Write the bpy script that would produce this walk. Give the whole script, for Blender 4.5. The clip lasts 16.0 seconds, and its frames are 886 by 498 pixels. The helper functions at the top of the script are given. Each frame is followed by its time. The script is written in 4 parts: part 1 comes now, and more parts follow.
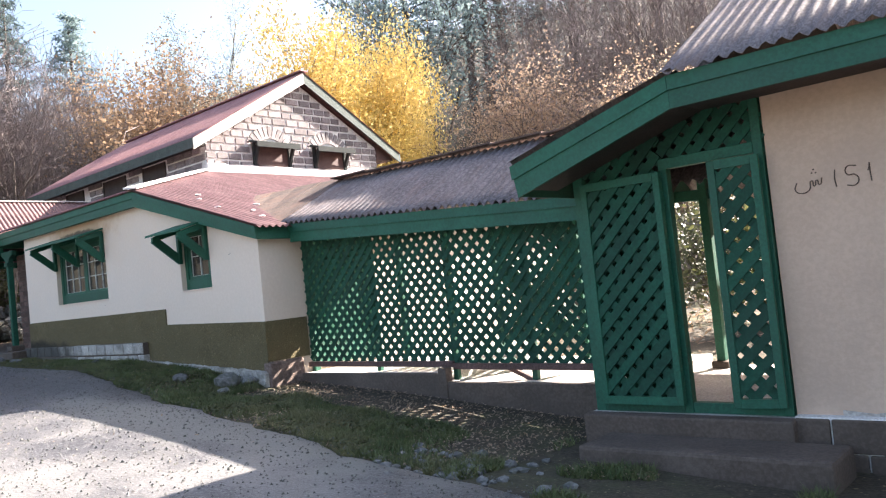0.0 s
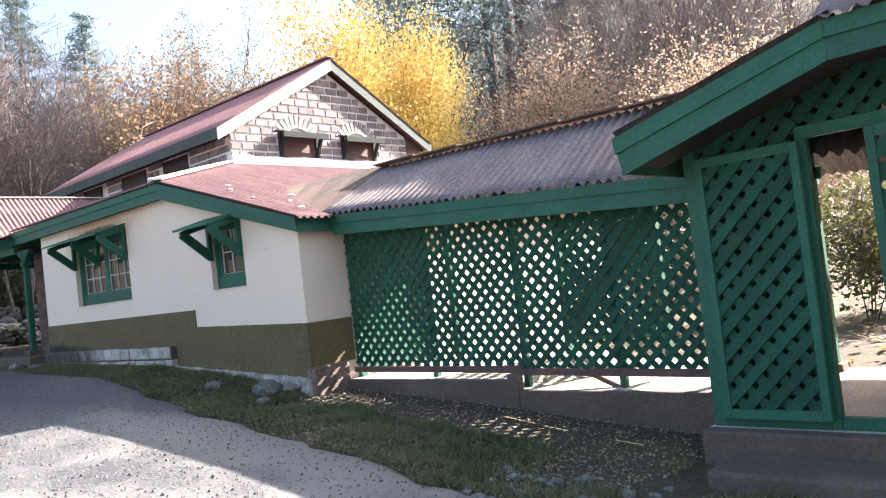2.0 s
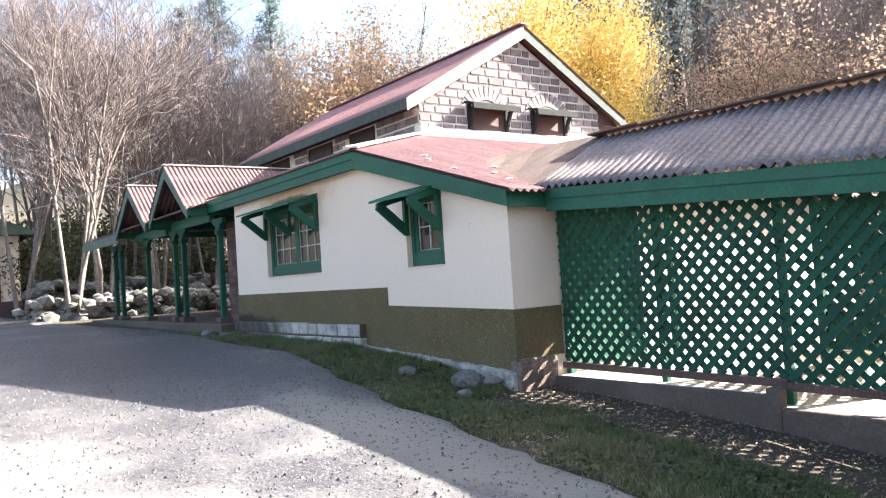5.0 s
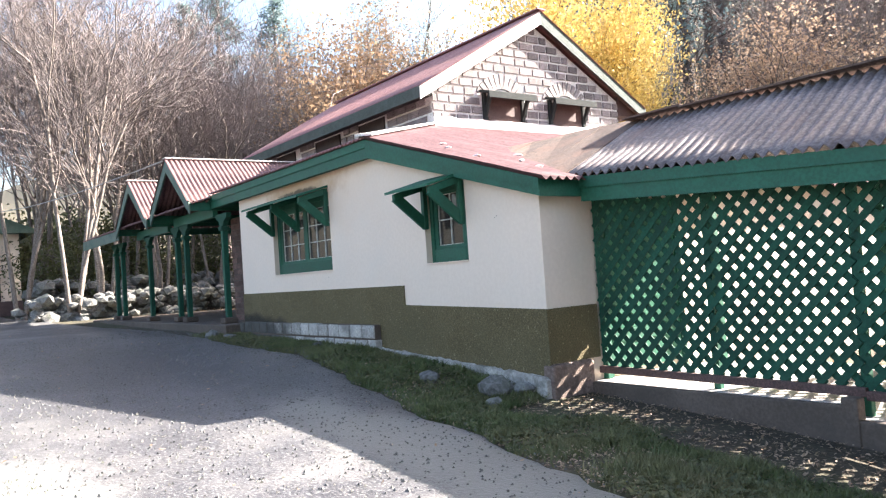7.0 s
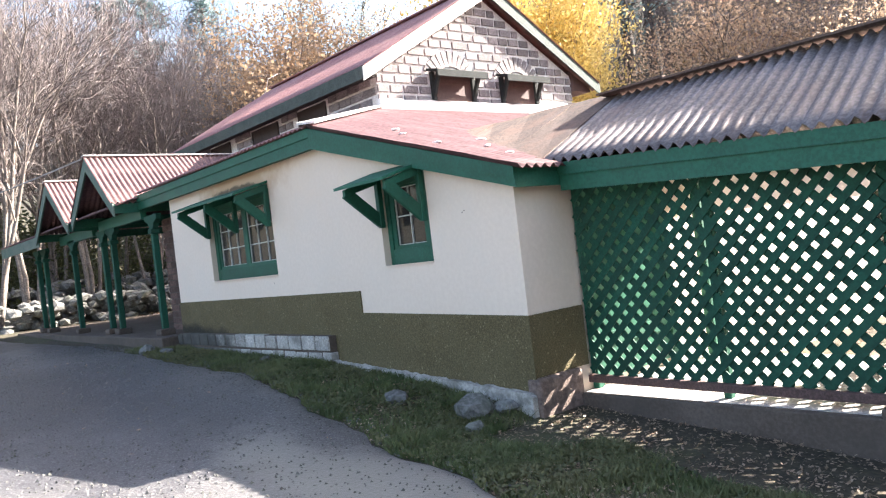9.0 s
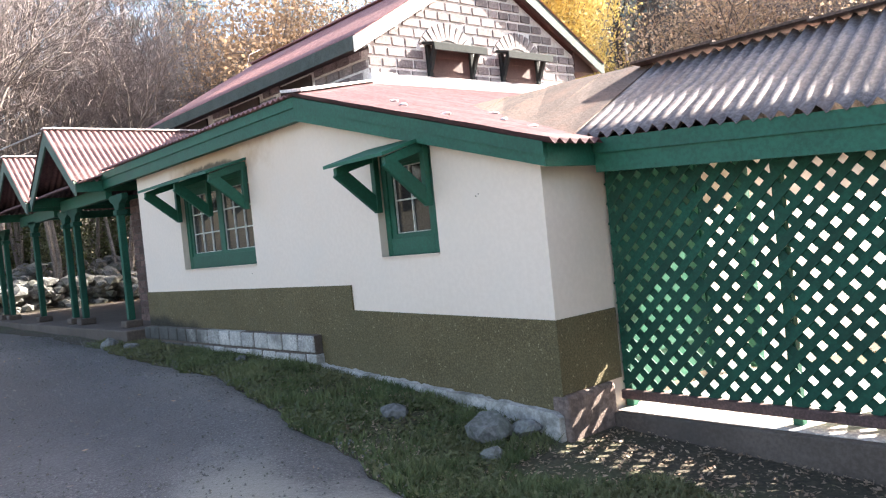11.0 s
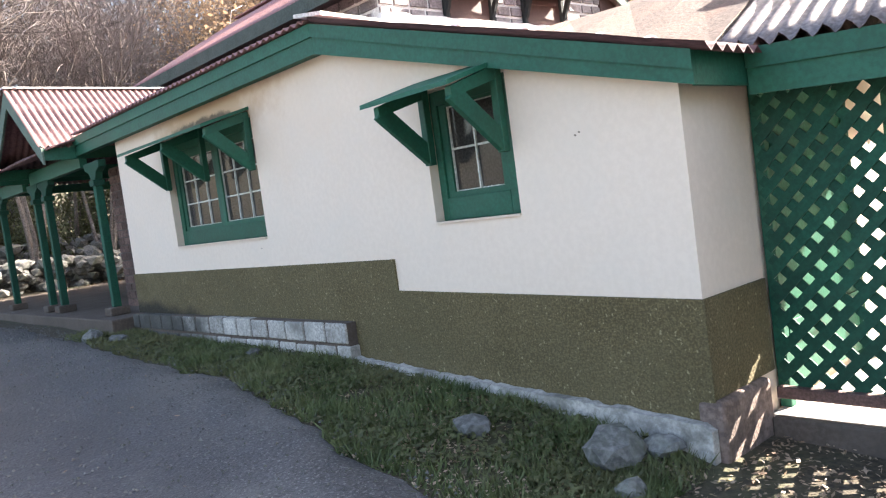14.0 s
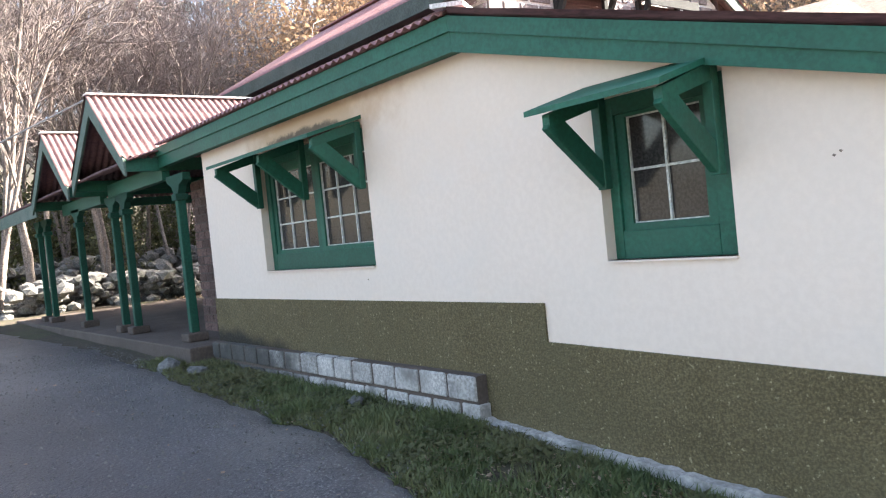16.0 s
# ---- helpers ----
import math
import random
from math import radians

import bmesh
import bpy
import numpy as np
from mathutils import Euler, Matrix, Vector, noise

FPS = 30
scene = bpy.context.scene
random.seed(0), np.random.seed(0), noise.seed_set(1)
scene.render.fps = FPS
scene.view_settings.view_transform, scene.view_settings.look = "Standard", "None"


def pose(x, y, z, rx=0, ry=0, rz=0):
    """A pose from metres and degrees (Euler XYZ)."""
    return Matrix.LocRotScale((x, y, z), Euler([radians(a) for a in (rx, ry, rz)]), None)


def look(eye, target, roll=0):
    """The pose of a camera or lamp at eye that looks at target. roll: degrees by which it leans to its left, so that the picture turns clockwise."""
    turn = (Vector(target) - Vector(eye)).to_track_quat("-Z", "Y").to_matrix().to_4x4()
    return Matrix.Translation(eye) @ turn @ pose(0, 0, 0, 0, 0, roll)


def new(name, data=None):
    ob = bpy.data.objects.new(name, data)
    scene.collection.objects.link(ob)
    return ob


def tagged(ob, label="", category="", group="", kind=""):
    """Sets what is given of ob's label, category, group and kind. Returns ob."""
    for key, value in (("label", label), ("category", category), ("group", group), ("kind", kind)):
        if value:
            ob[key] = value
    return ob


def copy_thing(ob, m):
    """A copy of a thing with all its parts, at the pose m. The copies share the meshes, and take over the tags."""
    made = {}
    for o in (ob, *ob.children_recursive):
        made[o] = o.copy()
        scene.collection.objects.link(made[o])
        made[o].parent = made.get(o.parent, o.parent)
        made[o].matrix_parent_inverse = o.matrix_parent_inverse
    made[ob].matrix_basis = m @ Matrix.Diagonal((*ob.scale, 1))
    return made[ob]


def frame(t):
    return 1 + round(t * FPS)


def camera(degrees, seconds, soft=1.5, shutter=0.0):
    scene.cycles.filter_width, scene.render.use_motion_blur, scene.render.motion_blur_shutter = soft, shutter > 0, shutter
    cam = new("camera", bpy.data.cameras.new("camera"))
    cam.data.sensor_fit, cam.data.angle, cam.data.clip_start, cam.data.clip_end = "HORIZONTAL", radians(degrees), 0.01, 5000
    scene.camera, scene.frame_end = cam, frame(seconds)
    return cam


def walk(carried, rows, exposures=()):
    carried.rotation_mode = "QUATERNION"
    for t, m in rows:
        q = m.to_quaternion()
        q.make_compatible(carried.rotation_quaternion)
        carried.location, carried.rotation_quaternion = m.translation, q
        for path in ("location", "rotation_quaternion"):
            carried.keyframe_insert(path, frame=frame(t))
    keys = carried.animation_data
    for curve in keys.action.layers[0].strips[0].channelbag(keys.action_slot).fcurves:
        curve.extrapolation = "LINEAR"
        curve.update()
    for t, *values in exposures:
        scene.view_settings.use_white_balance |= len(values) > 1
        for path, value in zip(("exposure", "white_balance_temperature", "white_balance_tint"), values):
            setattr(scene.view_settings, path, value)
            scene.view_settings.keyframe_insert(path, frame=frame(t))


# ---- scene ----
cam = camera(59.5, 16.0, soft=1.2)
PATH = [
    (0, (0.066, 0.202, 1.806), (-1.245, 1.71, 1.89), -5.9),
    (0.5, (-0.224, 0.317, 1.806), (-1.516, 1.84, 1.92), -4.5),
    (1, (-0.493, 0.379, 1.828), (-1.742, 1.94, 1.877), -5.2),
    (1.5, (-0.77, 0.535, 1.841), (-2.054, 2.065, 1.954), -7.0),
    (2, (-1.063, 0.607, 1.854), (-2.399, 2.093, 1.933), -6.5),
    (2.5, (-1.359, 0.609, 1.837), (-2.741, 2.054, 1.898), -5.5),
    (3, (-1.618, 0.723, 1.89), (-3.112, 2.051, 1.956), -5.7),
    (3.5, (-1.769, 0.779, 1.875), (-3.245, 2.128, 1.904), -4.9),
    (4, (-2.001, 0.912, 1.881), (-3.419, 2.321, 1.933), -5.1),
    (4.5, (-2.231, 0.895, 1.917), (-3.671, 2.283, 1.937), -4.7),
    (5, (-2.336, 0.918, 1.928), (-3.948, 2.1, 1.998), -3.7),
    (7.5, (-3.269, 1.312, 1.932), (-4.888, 2.485, 1.992), -4.0),
    (8, (-3.463, 1.449, 1.961), (-5.058, 2.655, 1.924), -4.6),
    (8.5, (-3.726, 1.529, 2.094), (-5.237, 2.838, 2.041), -6.5),
    (9, (-3.983, 1.673, 2.17), (-5.518, 2.955, 2.173), -6.8),
    (11.5, (-5.239, 2.279, 2.213), (-6.737, 3.603, 2.164), -5.8),
    (12, (-5.508, 2.319, 2.216), (-7.008, 3.639, 2.151), -8.0),
    (12.5, (-5.804, 2.409, 2.225), (-7.344, 3.682, 2.127), -9.9),
    (13, (-6.062, 2.571, 2.235), (-7.599, 3.846, 2.127), -8.6),
    (13.5, (-6.278, 2.69, 2.187), (-7.766, 4.024, 2.109), -7.1),
    (14, (-6.576, 2.77, 2.211), (-8.058, 4.107, 2.092), -7.6),
    (14.5, (-6.899, 2.934, 2.168), (-8.366, 4.289, 2.055), -5.6),
    (15, (-7.204, 3.009, 2.203), (-8.72, 4.311, 2.115), -4.6),
    (15.5, (-7.499, 2.969, 2.296), (-8.985, 4.307, 2.26), -6.0),
    (16, (-7.819, 3.025, 2.345), (-9.393, 4.258, 2.297), -5.8),
]
walk(cam, [(t, look(eye, target, roll)) for t, eye, target, roll in PATH], exposures=[(0.0, 2.72, 6820, 14), (3.0, 2.9, 6720, 13), (9.0, 2.98, 6720, 12), (12.0, 3.1, 6930, 12), (16.0, 3.3, 6980, 13)])

# ---- light ----
SUN_TO = Vector((0.50, 1.54, 1.0)).normalized()
world = bpy.data.worlds.new("world")
scene.world = world
world.use_nodes = True
wn = world.node_tree.nodes
sky = wn.new("ShaderNodeTexSky")
sky.sky_type, sky.sun_disc = "NISHITA", False
sky.sun_elevation = math.asin(SUN_TO.z)
sky.sun_rotation = math.atan2(SUN_TO.x, SUN_TO.y)
sky.dust_density, sky.air_density = 3.5, 1.0
world.node_tree.links.new(sky.outputs[0], wn["Background"].inputs[0])
wn["Background"].inputs[1].default_value = 0.072
sun = new("sun", bpy.data.lights.new("sun", "SUN"))
sun.data.energy, sun.data.angle, sun.data.color = 5.0, radians(0.5), (1.0, 0.95, 0.88)
sun.matrix_world = look(SUN_TO * 60, (0, 0, 0))

# ---- materials ----
def mat(name, a, b, scale=6.0, rough=0.8, bump=0.3, fine=60.0, stain=None, stain_scale=0.9, stain_amount=0.5, metal=0.0, vary=0.0, stretch=(1, 1, 1), spots=None, grain=1.0):
    """Two tones of noise, an optional third tone in stains, a fine grain and relief."""
    m = bpy.data.materials.new(name)
    m.use_nodes = True
    nt = m.node_tree
    n, l = nt.nodes, nt.links
    bsdf = n["Principled BSDF"]
    mp = n.new("ShaderNodeMapping")
    mp.inputs["Scale"].default_value = stretch
    geo = n.new("ShaderNodeNewGeometry")
    l.new(geo.outputs["Position"], mp.inputs["Vector"])

    def tex(s, detail=5.0, r=0.6):
        t = n.new("ShaderNodeTexNoise")
        t.inputs["Scale"].default_value, t.inputs["Detail"].default_value, t.inputs["Roughness"].default_value = s, detail, r
        l.new(mp.outputs[0], t.inputs["Vector"])
        return t

    def ramp(src, lo, hi):
        r = n.new("ShaderNodeMapRange")
        r.inputs["From Min"].default_value, r.inputs["From Max"].default_value = lo, hi
        l.new(src, r.inputs["Value"])
        return r.outputs[0]

    def mixc(f, c1, c2):
        x = n.new("ShaderNodeMix")
        x.data_type = "RGBA"
        l.new(f, x.inputs["Factor"])
        for sock, c in ((x.inputs[6], c1), (x.inputs[7], c2)):
            if isinstance(c, tuple):
                sock.default_value = (*c, 1)
            else:
                l.new(c, sock)
        return x.outputs[2]

    big, small = tex(scale), tex(fine, 3.0)
    col = mixc(ramp(big.outputs[0], 0.35, 0.65), a, b)
    col = mixc(ramp(small.outputs[0], 0.45, 0.9), col, tuple(min(1, c * (1 + 0.5 * grain)) for c in b))
    col = mixc(ramp(small.outputs[0], 0.55, 0.1), col, tuple(c * (1 - 0.5 * grain) for c in a))
    if stain:
        st = tex(stain_scale, 8.0, 0.7)
        f = n.new("ShaderNodeMath")
        f.operation = "MULTIPLY"
        f.inputs[1].default_value = stain_amount
        l.new(ramp(st.outputs[0], 0.48, 0.68), f.inputs[0])
        col = mixc(f.outputs[0], col, stain)
    if spots:
        sp = tex(spots[1], 2.0, 0.5)
        col = mixc(ramp(sp.outputs[0], spots[2], spots[2] + 0.05), col, spots[0])
    if vary:
        info = n.new("ShaderNodeObjectInfo")
        hsv = n.new("ShaderNodeHueSaturation")
        v = n.new("ShaderNodeMapRange")
        v.inputs["To Min"].default_value, v.inputs["To Max"].default_value = 1 - vary, 1 + vary
        l.new(info.outputs["Random"], v.inputs["Value"])
        l.new(v.outputs[0], hsv.inputs["Value"])
        l.new(col, hsv.inputs["Color"])
        col = hsv.outputs[0]
    l.new(col, bsdf.inputs["Base Color"])
    bsdf.inputs["Roughness"].default_value = rough
    bsdf.inputs["Metallic"].default_value = metal
    bm_ = n.new("ShaderNodeBump")
    bm_.inputs["Strength"].default_value, bm_.inputs["Distance"].default_value = bump, 0.01
    l.new(small.outputs[0], bm_.inputs["Height"])
    l.new(bm_.outputs[0], bsdf.inputs["Normal"])
    return m


def leaf_mat(name, a, b, scale=0.9, through_light=0.4):
    m = mat(name, a, b, scale=scale, rough=0.6, bump=0.0, fine=12.0)
    nt = m.node_tree
    n, l = nt.nodes, nt.links
    bsdf, out = n["Principled BSDF"], n["Material Output"]
    tr = n.new("ShaderNodeBsdfTranslucent")
    l.new(bsdf.inputs["Base Color"].links[0].from_socket, tr.inputs["Color"])
    mx = n.new("ShaderNodeMixShader")
    mx.inputs[0].default_value = through_light
    l.new(bsdf.outputs[0], mx.inputs[1])
    l.new(tr.outputs[0], mx.inputs[2])
    l.new(mx.outputs[0], out.inputs["Surface"])
    return m


M_WHITE = mat("whitewash", (0.785, 0.65, 0.535), (0.815, 0.685, 0.575), scale=0.8, rough=0.9, bump=0.14, fine=22, stain=(0.74, 0.645, 0.55), stain_amount=0.5, grain=0.06)


def patch(m, centre, radii, tint, amount, scale, soft=0.5):
    """A soft-edged stain, or painted sun or shade, of its own shape, broken up by noise."""
    nt = m.node_tree
    n, l = nt.nodes, nt.links
    base = n["Principled BSDF"].inputs["Base Color"]
    geo = n.new("ShaderNodeNewGeometry")
    mp = n.new("ShaderNodeMapping")
    mp.vector_type = "TEXTURE"
    mp.inputs["Location"].default_value, mp.inputs["Scale"].default_value = centre, radii
    l.new(geo.outputs["Position"], mp.inputs["Vector"])
    ln = n.new("ShaderNodeVectorMath")
    ln.operation = "LENGTH"
    l.new(mp.outputs[0], ln.inputs[0])
    ns = n.new("ShaderNodeTexNoise")
    ns.inputs["Scale"].default_value, ns.inputs["Detail"].default_value, ns.inputs["Roughness"].default_value = scale, 6.0, 0.65
    l.new(geo.outputs["Position"], ns.inputs["Vector"])
    sub = n.new("ShaderNodeMath")
    sub.operation = "MULTIPLY_ADD"
    l.new(ns.outputs[0], sub.inputs[0])
    sub.inputs[1].default_value = -1.6
    l.new(ln.outputs["Value"], sub.inputs[2])
    rg = n.new("ShaderNodeMapRange")
    rg.interpolation_type = "SMOOTHSTEP"
    rg.inputs["From Min"].default_value, rg.inputs["From Max"].default_value = 0.2, 0.2 - soft
    rg.inputs["To Max"].default_value = amount
    l.new(sub.outputs[0], rg.inputs["Value"])
    mx = n.new("ShaderNodeMix")
    mx.data_type = "RGBA"
    l.new(rg.outputs[0], mx.inputs["Factor"])
    l.new(base.links[0].from_socket, mx.inputs[6])
    mx.inputs[7].default_value = (*tint, 1)
    l.new(mx.outputs[2], base)


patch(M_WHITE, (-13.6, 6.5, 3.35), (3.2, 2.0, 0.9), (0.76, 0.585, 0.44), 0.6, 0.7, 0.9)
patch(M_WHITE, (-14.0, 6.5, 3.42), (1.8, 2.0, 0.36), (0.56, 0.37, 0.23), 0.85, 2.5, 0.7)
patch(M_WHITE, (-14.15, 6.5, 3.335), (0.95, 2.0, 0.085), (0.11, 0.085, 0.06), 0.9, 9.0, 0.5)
M_PEACH = mat("peach_plaster", (0.57, 0.41, 0.31), (0.64, 0.475, 0.365), scale=1.4, rough=0.9, bump=0.35, fine=24, stain=(0.50, 0.37, 0.29), stain_amount=0.6, grain=0.08)
M_OLIVE = mat("olive_pebbledash", (0.11, 0.087, 0.04), (0.155, 0.123, 0.062), scale=2.2, rough=0.95, bump=1.0, fine=70, stain=(0.085, 0.075, 0.035), stain_scale=1.1, stain_amount=0.5, spots=((0.30, 0.25, 0.14), 42, 0.66))
M_GREEN = mat("green_paint", (0.004, 0.075, 0.043), (0.008, 0.105, 0.062), scale=3, rough=0.62, bump=0.2, fine=40, stain=(0.02, 0.085, 0.055), stain_amount=0.5, vary=0.15, grain=0.4)
# the same green paint, darkened for the shade on lattice and porch posts
M_LATTICE = mat("shaded_green_paint", (0.003, 0.05, 0.03), (0.006, 0.078, 0.046), scale=3, rough=0.8, bump=0.2, fine=40, stain=(0.02, 0.06, 0.04), stain_amount=0.5, vary=0.2, grain=0.4)
M_EAVE = mat("slate_green_board", (0.035, 0.055, 0.048), (0.06, 0.085, 0.075), scale=4, rough=0.75, bump=0.3, fine=50, stain=(0.1, 0.11, 0.1), stain_amount=0.4)
M_GREEN_FADED = mat("weathered_green_paint", (0.05, 0.10, 0.075), (0.09, 0.14, 0.11), scale=4, rough=0.7, bump=0.3, fine=50, stain=(0.2, 0.21, 0.18), stain_amount=0.5)
M_BARGE = mat("whitish_board", (0.55, 0.55, 0.5), (0.65, 0.64, 0.6), scale=4, rough=0.8, bump=0.3, fine=50, stain=(0.35, 0.4, 0.36), stain_amount=0.5)
M_PORCH = mat("porch_iron_roofing", (0.15, 0.078, 0.076), (0.21, 0.118, 0.115), scale=1.6, rough=0.8, bump=0.2, fine=30, stain=(0.27, 0.17, 0.16), stain_scale=1.4, stain_amount=0.5, stretch=(2, 0.4, 1))
M_RED = mat("red_iron_roofing", (0.25, 0.108, 0.108), (0.34, 0.175, 0.17), scale=1.6, rough=0.72, bump=0.2, fine=30, stain=(0.34, 0.215, 0.20), stain_scale=1.4, stain_amount=0.5, stretch=(2, 0.4, 1))
M_MAROON = mat("maroon_iron_roofing", (0.07, 0.029, 0.034), (0.11, 0.05, 0.055), scale=1.8, rough=0.85, bump=0.2, fine=30, stain=(0.17, 0.10, 0.10), stain_scale=2.2, stain_amount=0.6, stretch=(0.25, 2.0, 1))
M_IRON = mat("grey_iron_roofing", (0.12, 0.10, 0.10), (0.225, 0.195, 0.195), scale=2.0, rough=0.62, bump=0.3, fine=40, stain=(0.20, 0.13, 0.11), stain_scale=1.3, stain_amount=0.6, metal=0.25, stretch=(2.0, 0.35, 1))
M_RUST = mat("rusty_sheet", (0.085, 0.056, 0.045), (0.135, 0.094, 0.077), scale=3, rough=0.95, bump=0.4, fine=40, stain=(0.20, 0.11, 0.08), stain_scale=2.5, stain_amount=0.8)
M_FLASH = mat("pale_flashing", (0.68, 0.64, 0.63), (0.80, 0.77, 0.75), scale=4, rough=0.7, stain=(0.5, 0.38, 0.36), stain_amount=0.4)
M_STONE = mat("dressed_stone", (0.17, 0.145, 0.145), (0.29, 0.255, 0.255), scale=5, rough=0.85, bump=0.7, fine=35, vary=0.3)
M_BRICK = mat("dark_brick", (0.085, 0.05, 0.042), (0.14, 0.085, 0.072), scale=5, rough=0.9, bump=0.6, fine=35, vary=0.3)
M_MORTAR = mat("mortar", (0.74, 0.71, 0.69), (0.82, 0.80, 0.77), scale=7, rough=0.95, bump=0.5, fine=60)
M_BLOCK = mat("whitewashed_block", (0.34, 0.32, 0.295), (0.50, 0.475, 0.44), scale=3, rough=0.95, bump=0.6, fine=40, stain=(0.12, 0.115, 0.10), stain_scale=2.5, stain_amount=0.85, vary=0.15)
M_CONC = mat("concrete", (0.085, 0.063, 0.05), (0.135, 0.103, 0.085), scale=2.5, rough=0.9, bump=0.5, fine=34, grain=0.25, stain=(0.075, 0.06, 0.05), stain_amount=0.7)
M_FLOOR = mat("pale_screed", (0.42, 0.39, 0.36), (0.52, 0.49, 0.46), scale=2.5, rough=0.9, bump=0.3, fine=40, stain=(0.3, 0.27, 0.24), stain_amount=0.6)
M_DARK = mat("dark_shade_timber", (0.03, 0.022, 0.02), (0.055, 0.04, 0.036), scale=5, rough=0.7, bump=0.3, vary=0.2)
M_SLATE = mat("dark_green_grey_paint", (0.016, 0.02, 0.02), (0.03, 0.036, 0.035), scale=4, rough=0.92, bump=0.3)
M_BROWN = mat("brown_timber", (0.075, 0.04, 0.036), (0.115, 0.066, 0.06), scale=5, rough=0.7, bump=0.3)
M_GLASS = mat("dim_glass", (0.028, 0.026, 0.026), (0.05, 0.046, 0.045), scale=2, rough=0.12, bump=0.03)
M_PUTTY = mat("white_putty", (0.5, 0.52, 0.48), (0.62, 0.62, 0.58), scale=12, rough=0.8)
M_ROAD = mat("worn_asphalt", (0.046, 0.045, 0.049), (0.082, 0.08, 0.085), scale=1.5, rough=0.44, bump=1.0, fine=34, stain=(0.23, 0.22, 0.21), stain_scale=0.5, stain_amount=0.8, spots=((0.23, 0.23, 0.225), 60, 0.60))
# paler tint where the sun falls on the drive, painting its brightness in
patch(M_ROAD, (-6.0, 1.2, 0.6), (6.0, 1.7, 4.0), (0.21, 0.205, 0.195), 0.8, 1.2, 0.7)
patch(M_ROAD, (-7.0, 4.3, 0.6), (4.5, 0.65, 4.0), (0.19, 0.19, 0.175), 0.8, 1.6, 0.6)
# dark old asphalt farther along, deepened to paint in the building's shade
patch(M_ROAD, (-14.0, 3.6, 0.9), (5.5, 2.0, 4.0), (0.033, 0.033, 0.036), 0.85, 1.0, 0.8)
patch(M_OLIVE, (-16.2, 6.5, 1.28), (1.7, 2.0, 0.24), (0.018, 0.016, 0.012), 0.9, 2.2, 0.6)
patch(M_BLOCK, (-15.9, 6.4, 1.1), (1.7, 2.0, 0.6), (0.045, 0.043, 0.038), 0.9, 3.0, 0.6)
M_SOIL = mat("leafy_soil", (0.04, 0.031, 0.021), (0.075, 0.06, 0.038), scale=3, rough=1.0, bump=1.0, fine=30, stain=(0.07, 0.085, 0.03), stain_scale=0.8, stain_amount=0.7, spots=((0.25, 0.2, 0.11), 25, 0.68))
M_GRASS = mat("grass_blades", (0.058, 0.092, 0.026), (0.125, 0.145, 0.055), scale=1.3, rough=0.7, bump=0.0, fine=9, stain=(0.20, 0.17, 0.085), stain_scale=0.7, stain_amount=0.9)
M_ROCK = mat("field_stone", (0.10, 0.10, 0.097), (0.185, 0.183, 0.175), scale=5, rough=0.95, bump=0.8, fine=25, stain=(0.09, 0.10, 0.06), stain_scale=4, stain_amount=0.6, vary=0.25)
M_BARK = mat("grey_bark", (0.13, 0.105, 0.092), (0.25, 0.215, 0.19), scale=4, rough=0.95, bump=0.6, fine=25, vary=0.25)
M_TWIG = mat("bare_twigs", (0.13, 0.105, 0.102), (0.22, 0.186, 0.18), scale=0.6, rough=0.9, bump=0.0, fine=6, vary=0.3)
M_DARKBARK = mat("dark_bark", (0.05, 0.04, 0.035), (0.09, 0.075, 0.065), scale=4, rough=0.95, bump=0.6, fine=25)
L_YELLOW = leaf_mat("golden_leaves", (0.60, 0.43, 0.12), (0.72, 0.57, 0.23))
L_ORANGE = leaf_mat("russet_leaves", (0.32, 0.205, 0.125), (0.42, 0.305, 0.205))
L_BROWN = leaf_mat("withered_leaves", (0.33, 0.225, 0.155), (0.44, 0.33, 0.24))
# needle green paled and blued, so distance haze is in the colour
L_PINE = leaf_mat("hazy_pine_needles", (0.13, 0.185, 0.19), (0.21, 0.28, 0.285), through_light=0.55)
L_GUM = leaf_mat("grey_green_leaves", (0.24, 0.29, 0.28), (0.34, 0.39, 0.37), through_light=0.5)
# green paint of the door, lifted in colour for the sun on it
M_DOOR = mat("sunlit_green_paint", (0.004, 0.085, 0.048), (0.008, 0.115, 0.066), scale=3, rough=0.5, bump=0.2, fine=40, grain=0.3)
M_ROUGH = mat("reddish_rubble_render", (0.15, 0.105, 0.088), (0.24, 0.175, 0.15), scale=5, rough=0.95, bump=0.9, fine=28, stain=(0.10, 0.08, 0.07), stain_scale=3, stain_amount=0.6)
L_SCRUB = leaf_mat("dull_green_leaves", (0.06, 0.075, 0.03), (0.12, 0.12, 0.05), through_light=0.3)
M_PALE = mat("pale_concrete", (0.40, 0.375, 0.345), (0.54, 0.51, 0.475), scale=4, rough=0.95, bump=0.6, fine=30, grain=0.6, stain=(0.11, 0.11, 0.09), stain_scale=3, stain_amount=0.8)
M_INK = mat("brown_charcoal", (0.10, 0.07, 0.055), (0.14, 0.10, 0.08), rough=1.0)
M_SOOT = mat("soot_stain", (0.14, 0.11, 0.085), (0.50, 0.38, 0.28), scale=14, rough=1.0)
M_CABLE = mat("pale_cable", (0.35, 0.35, 0.35), (0.4, 0.4, 0.4), rough=0.6)

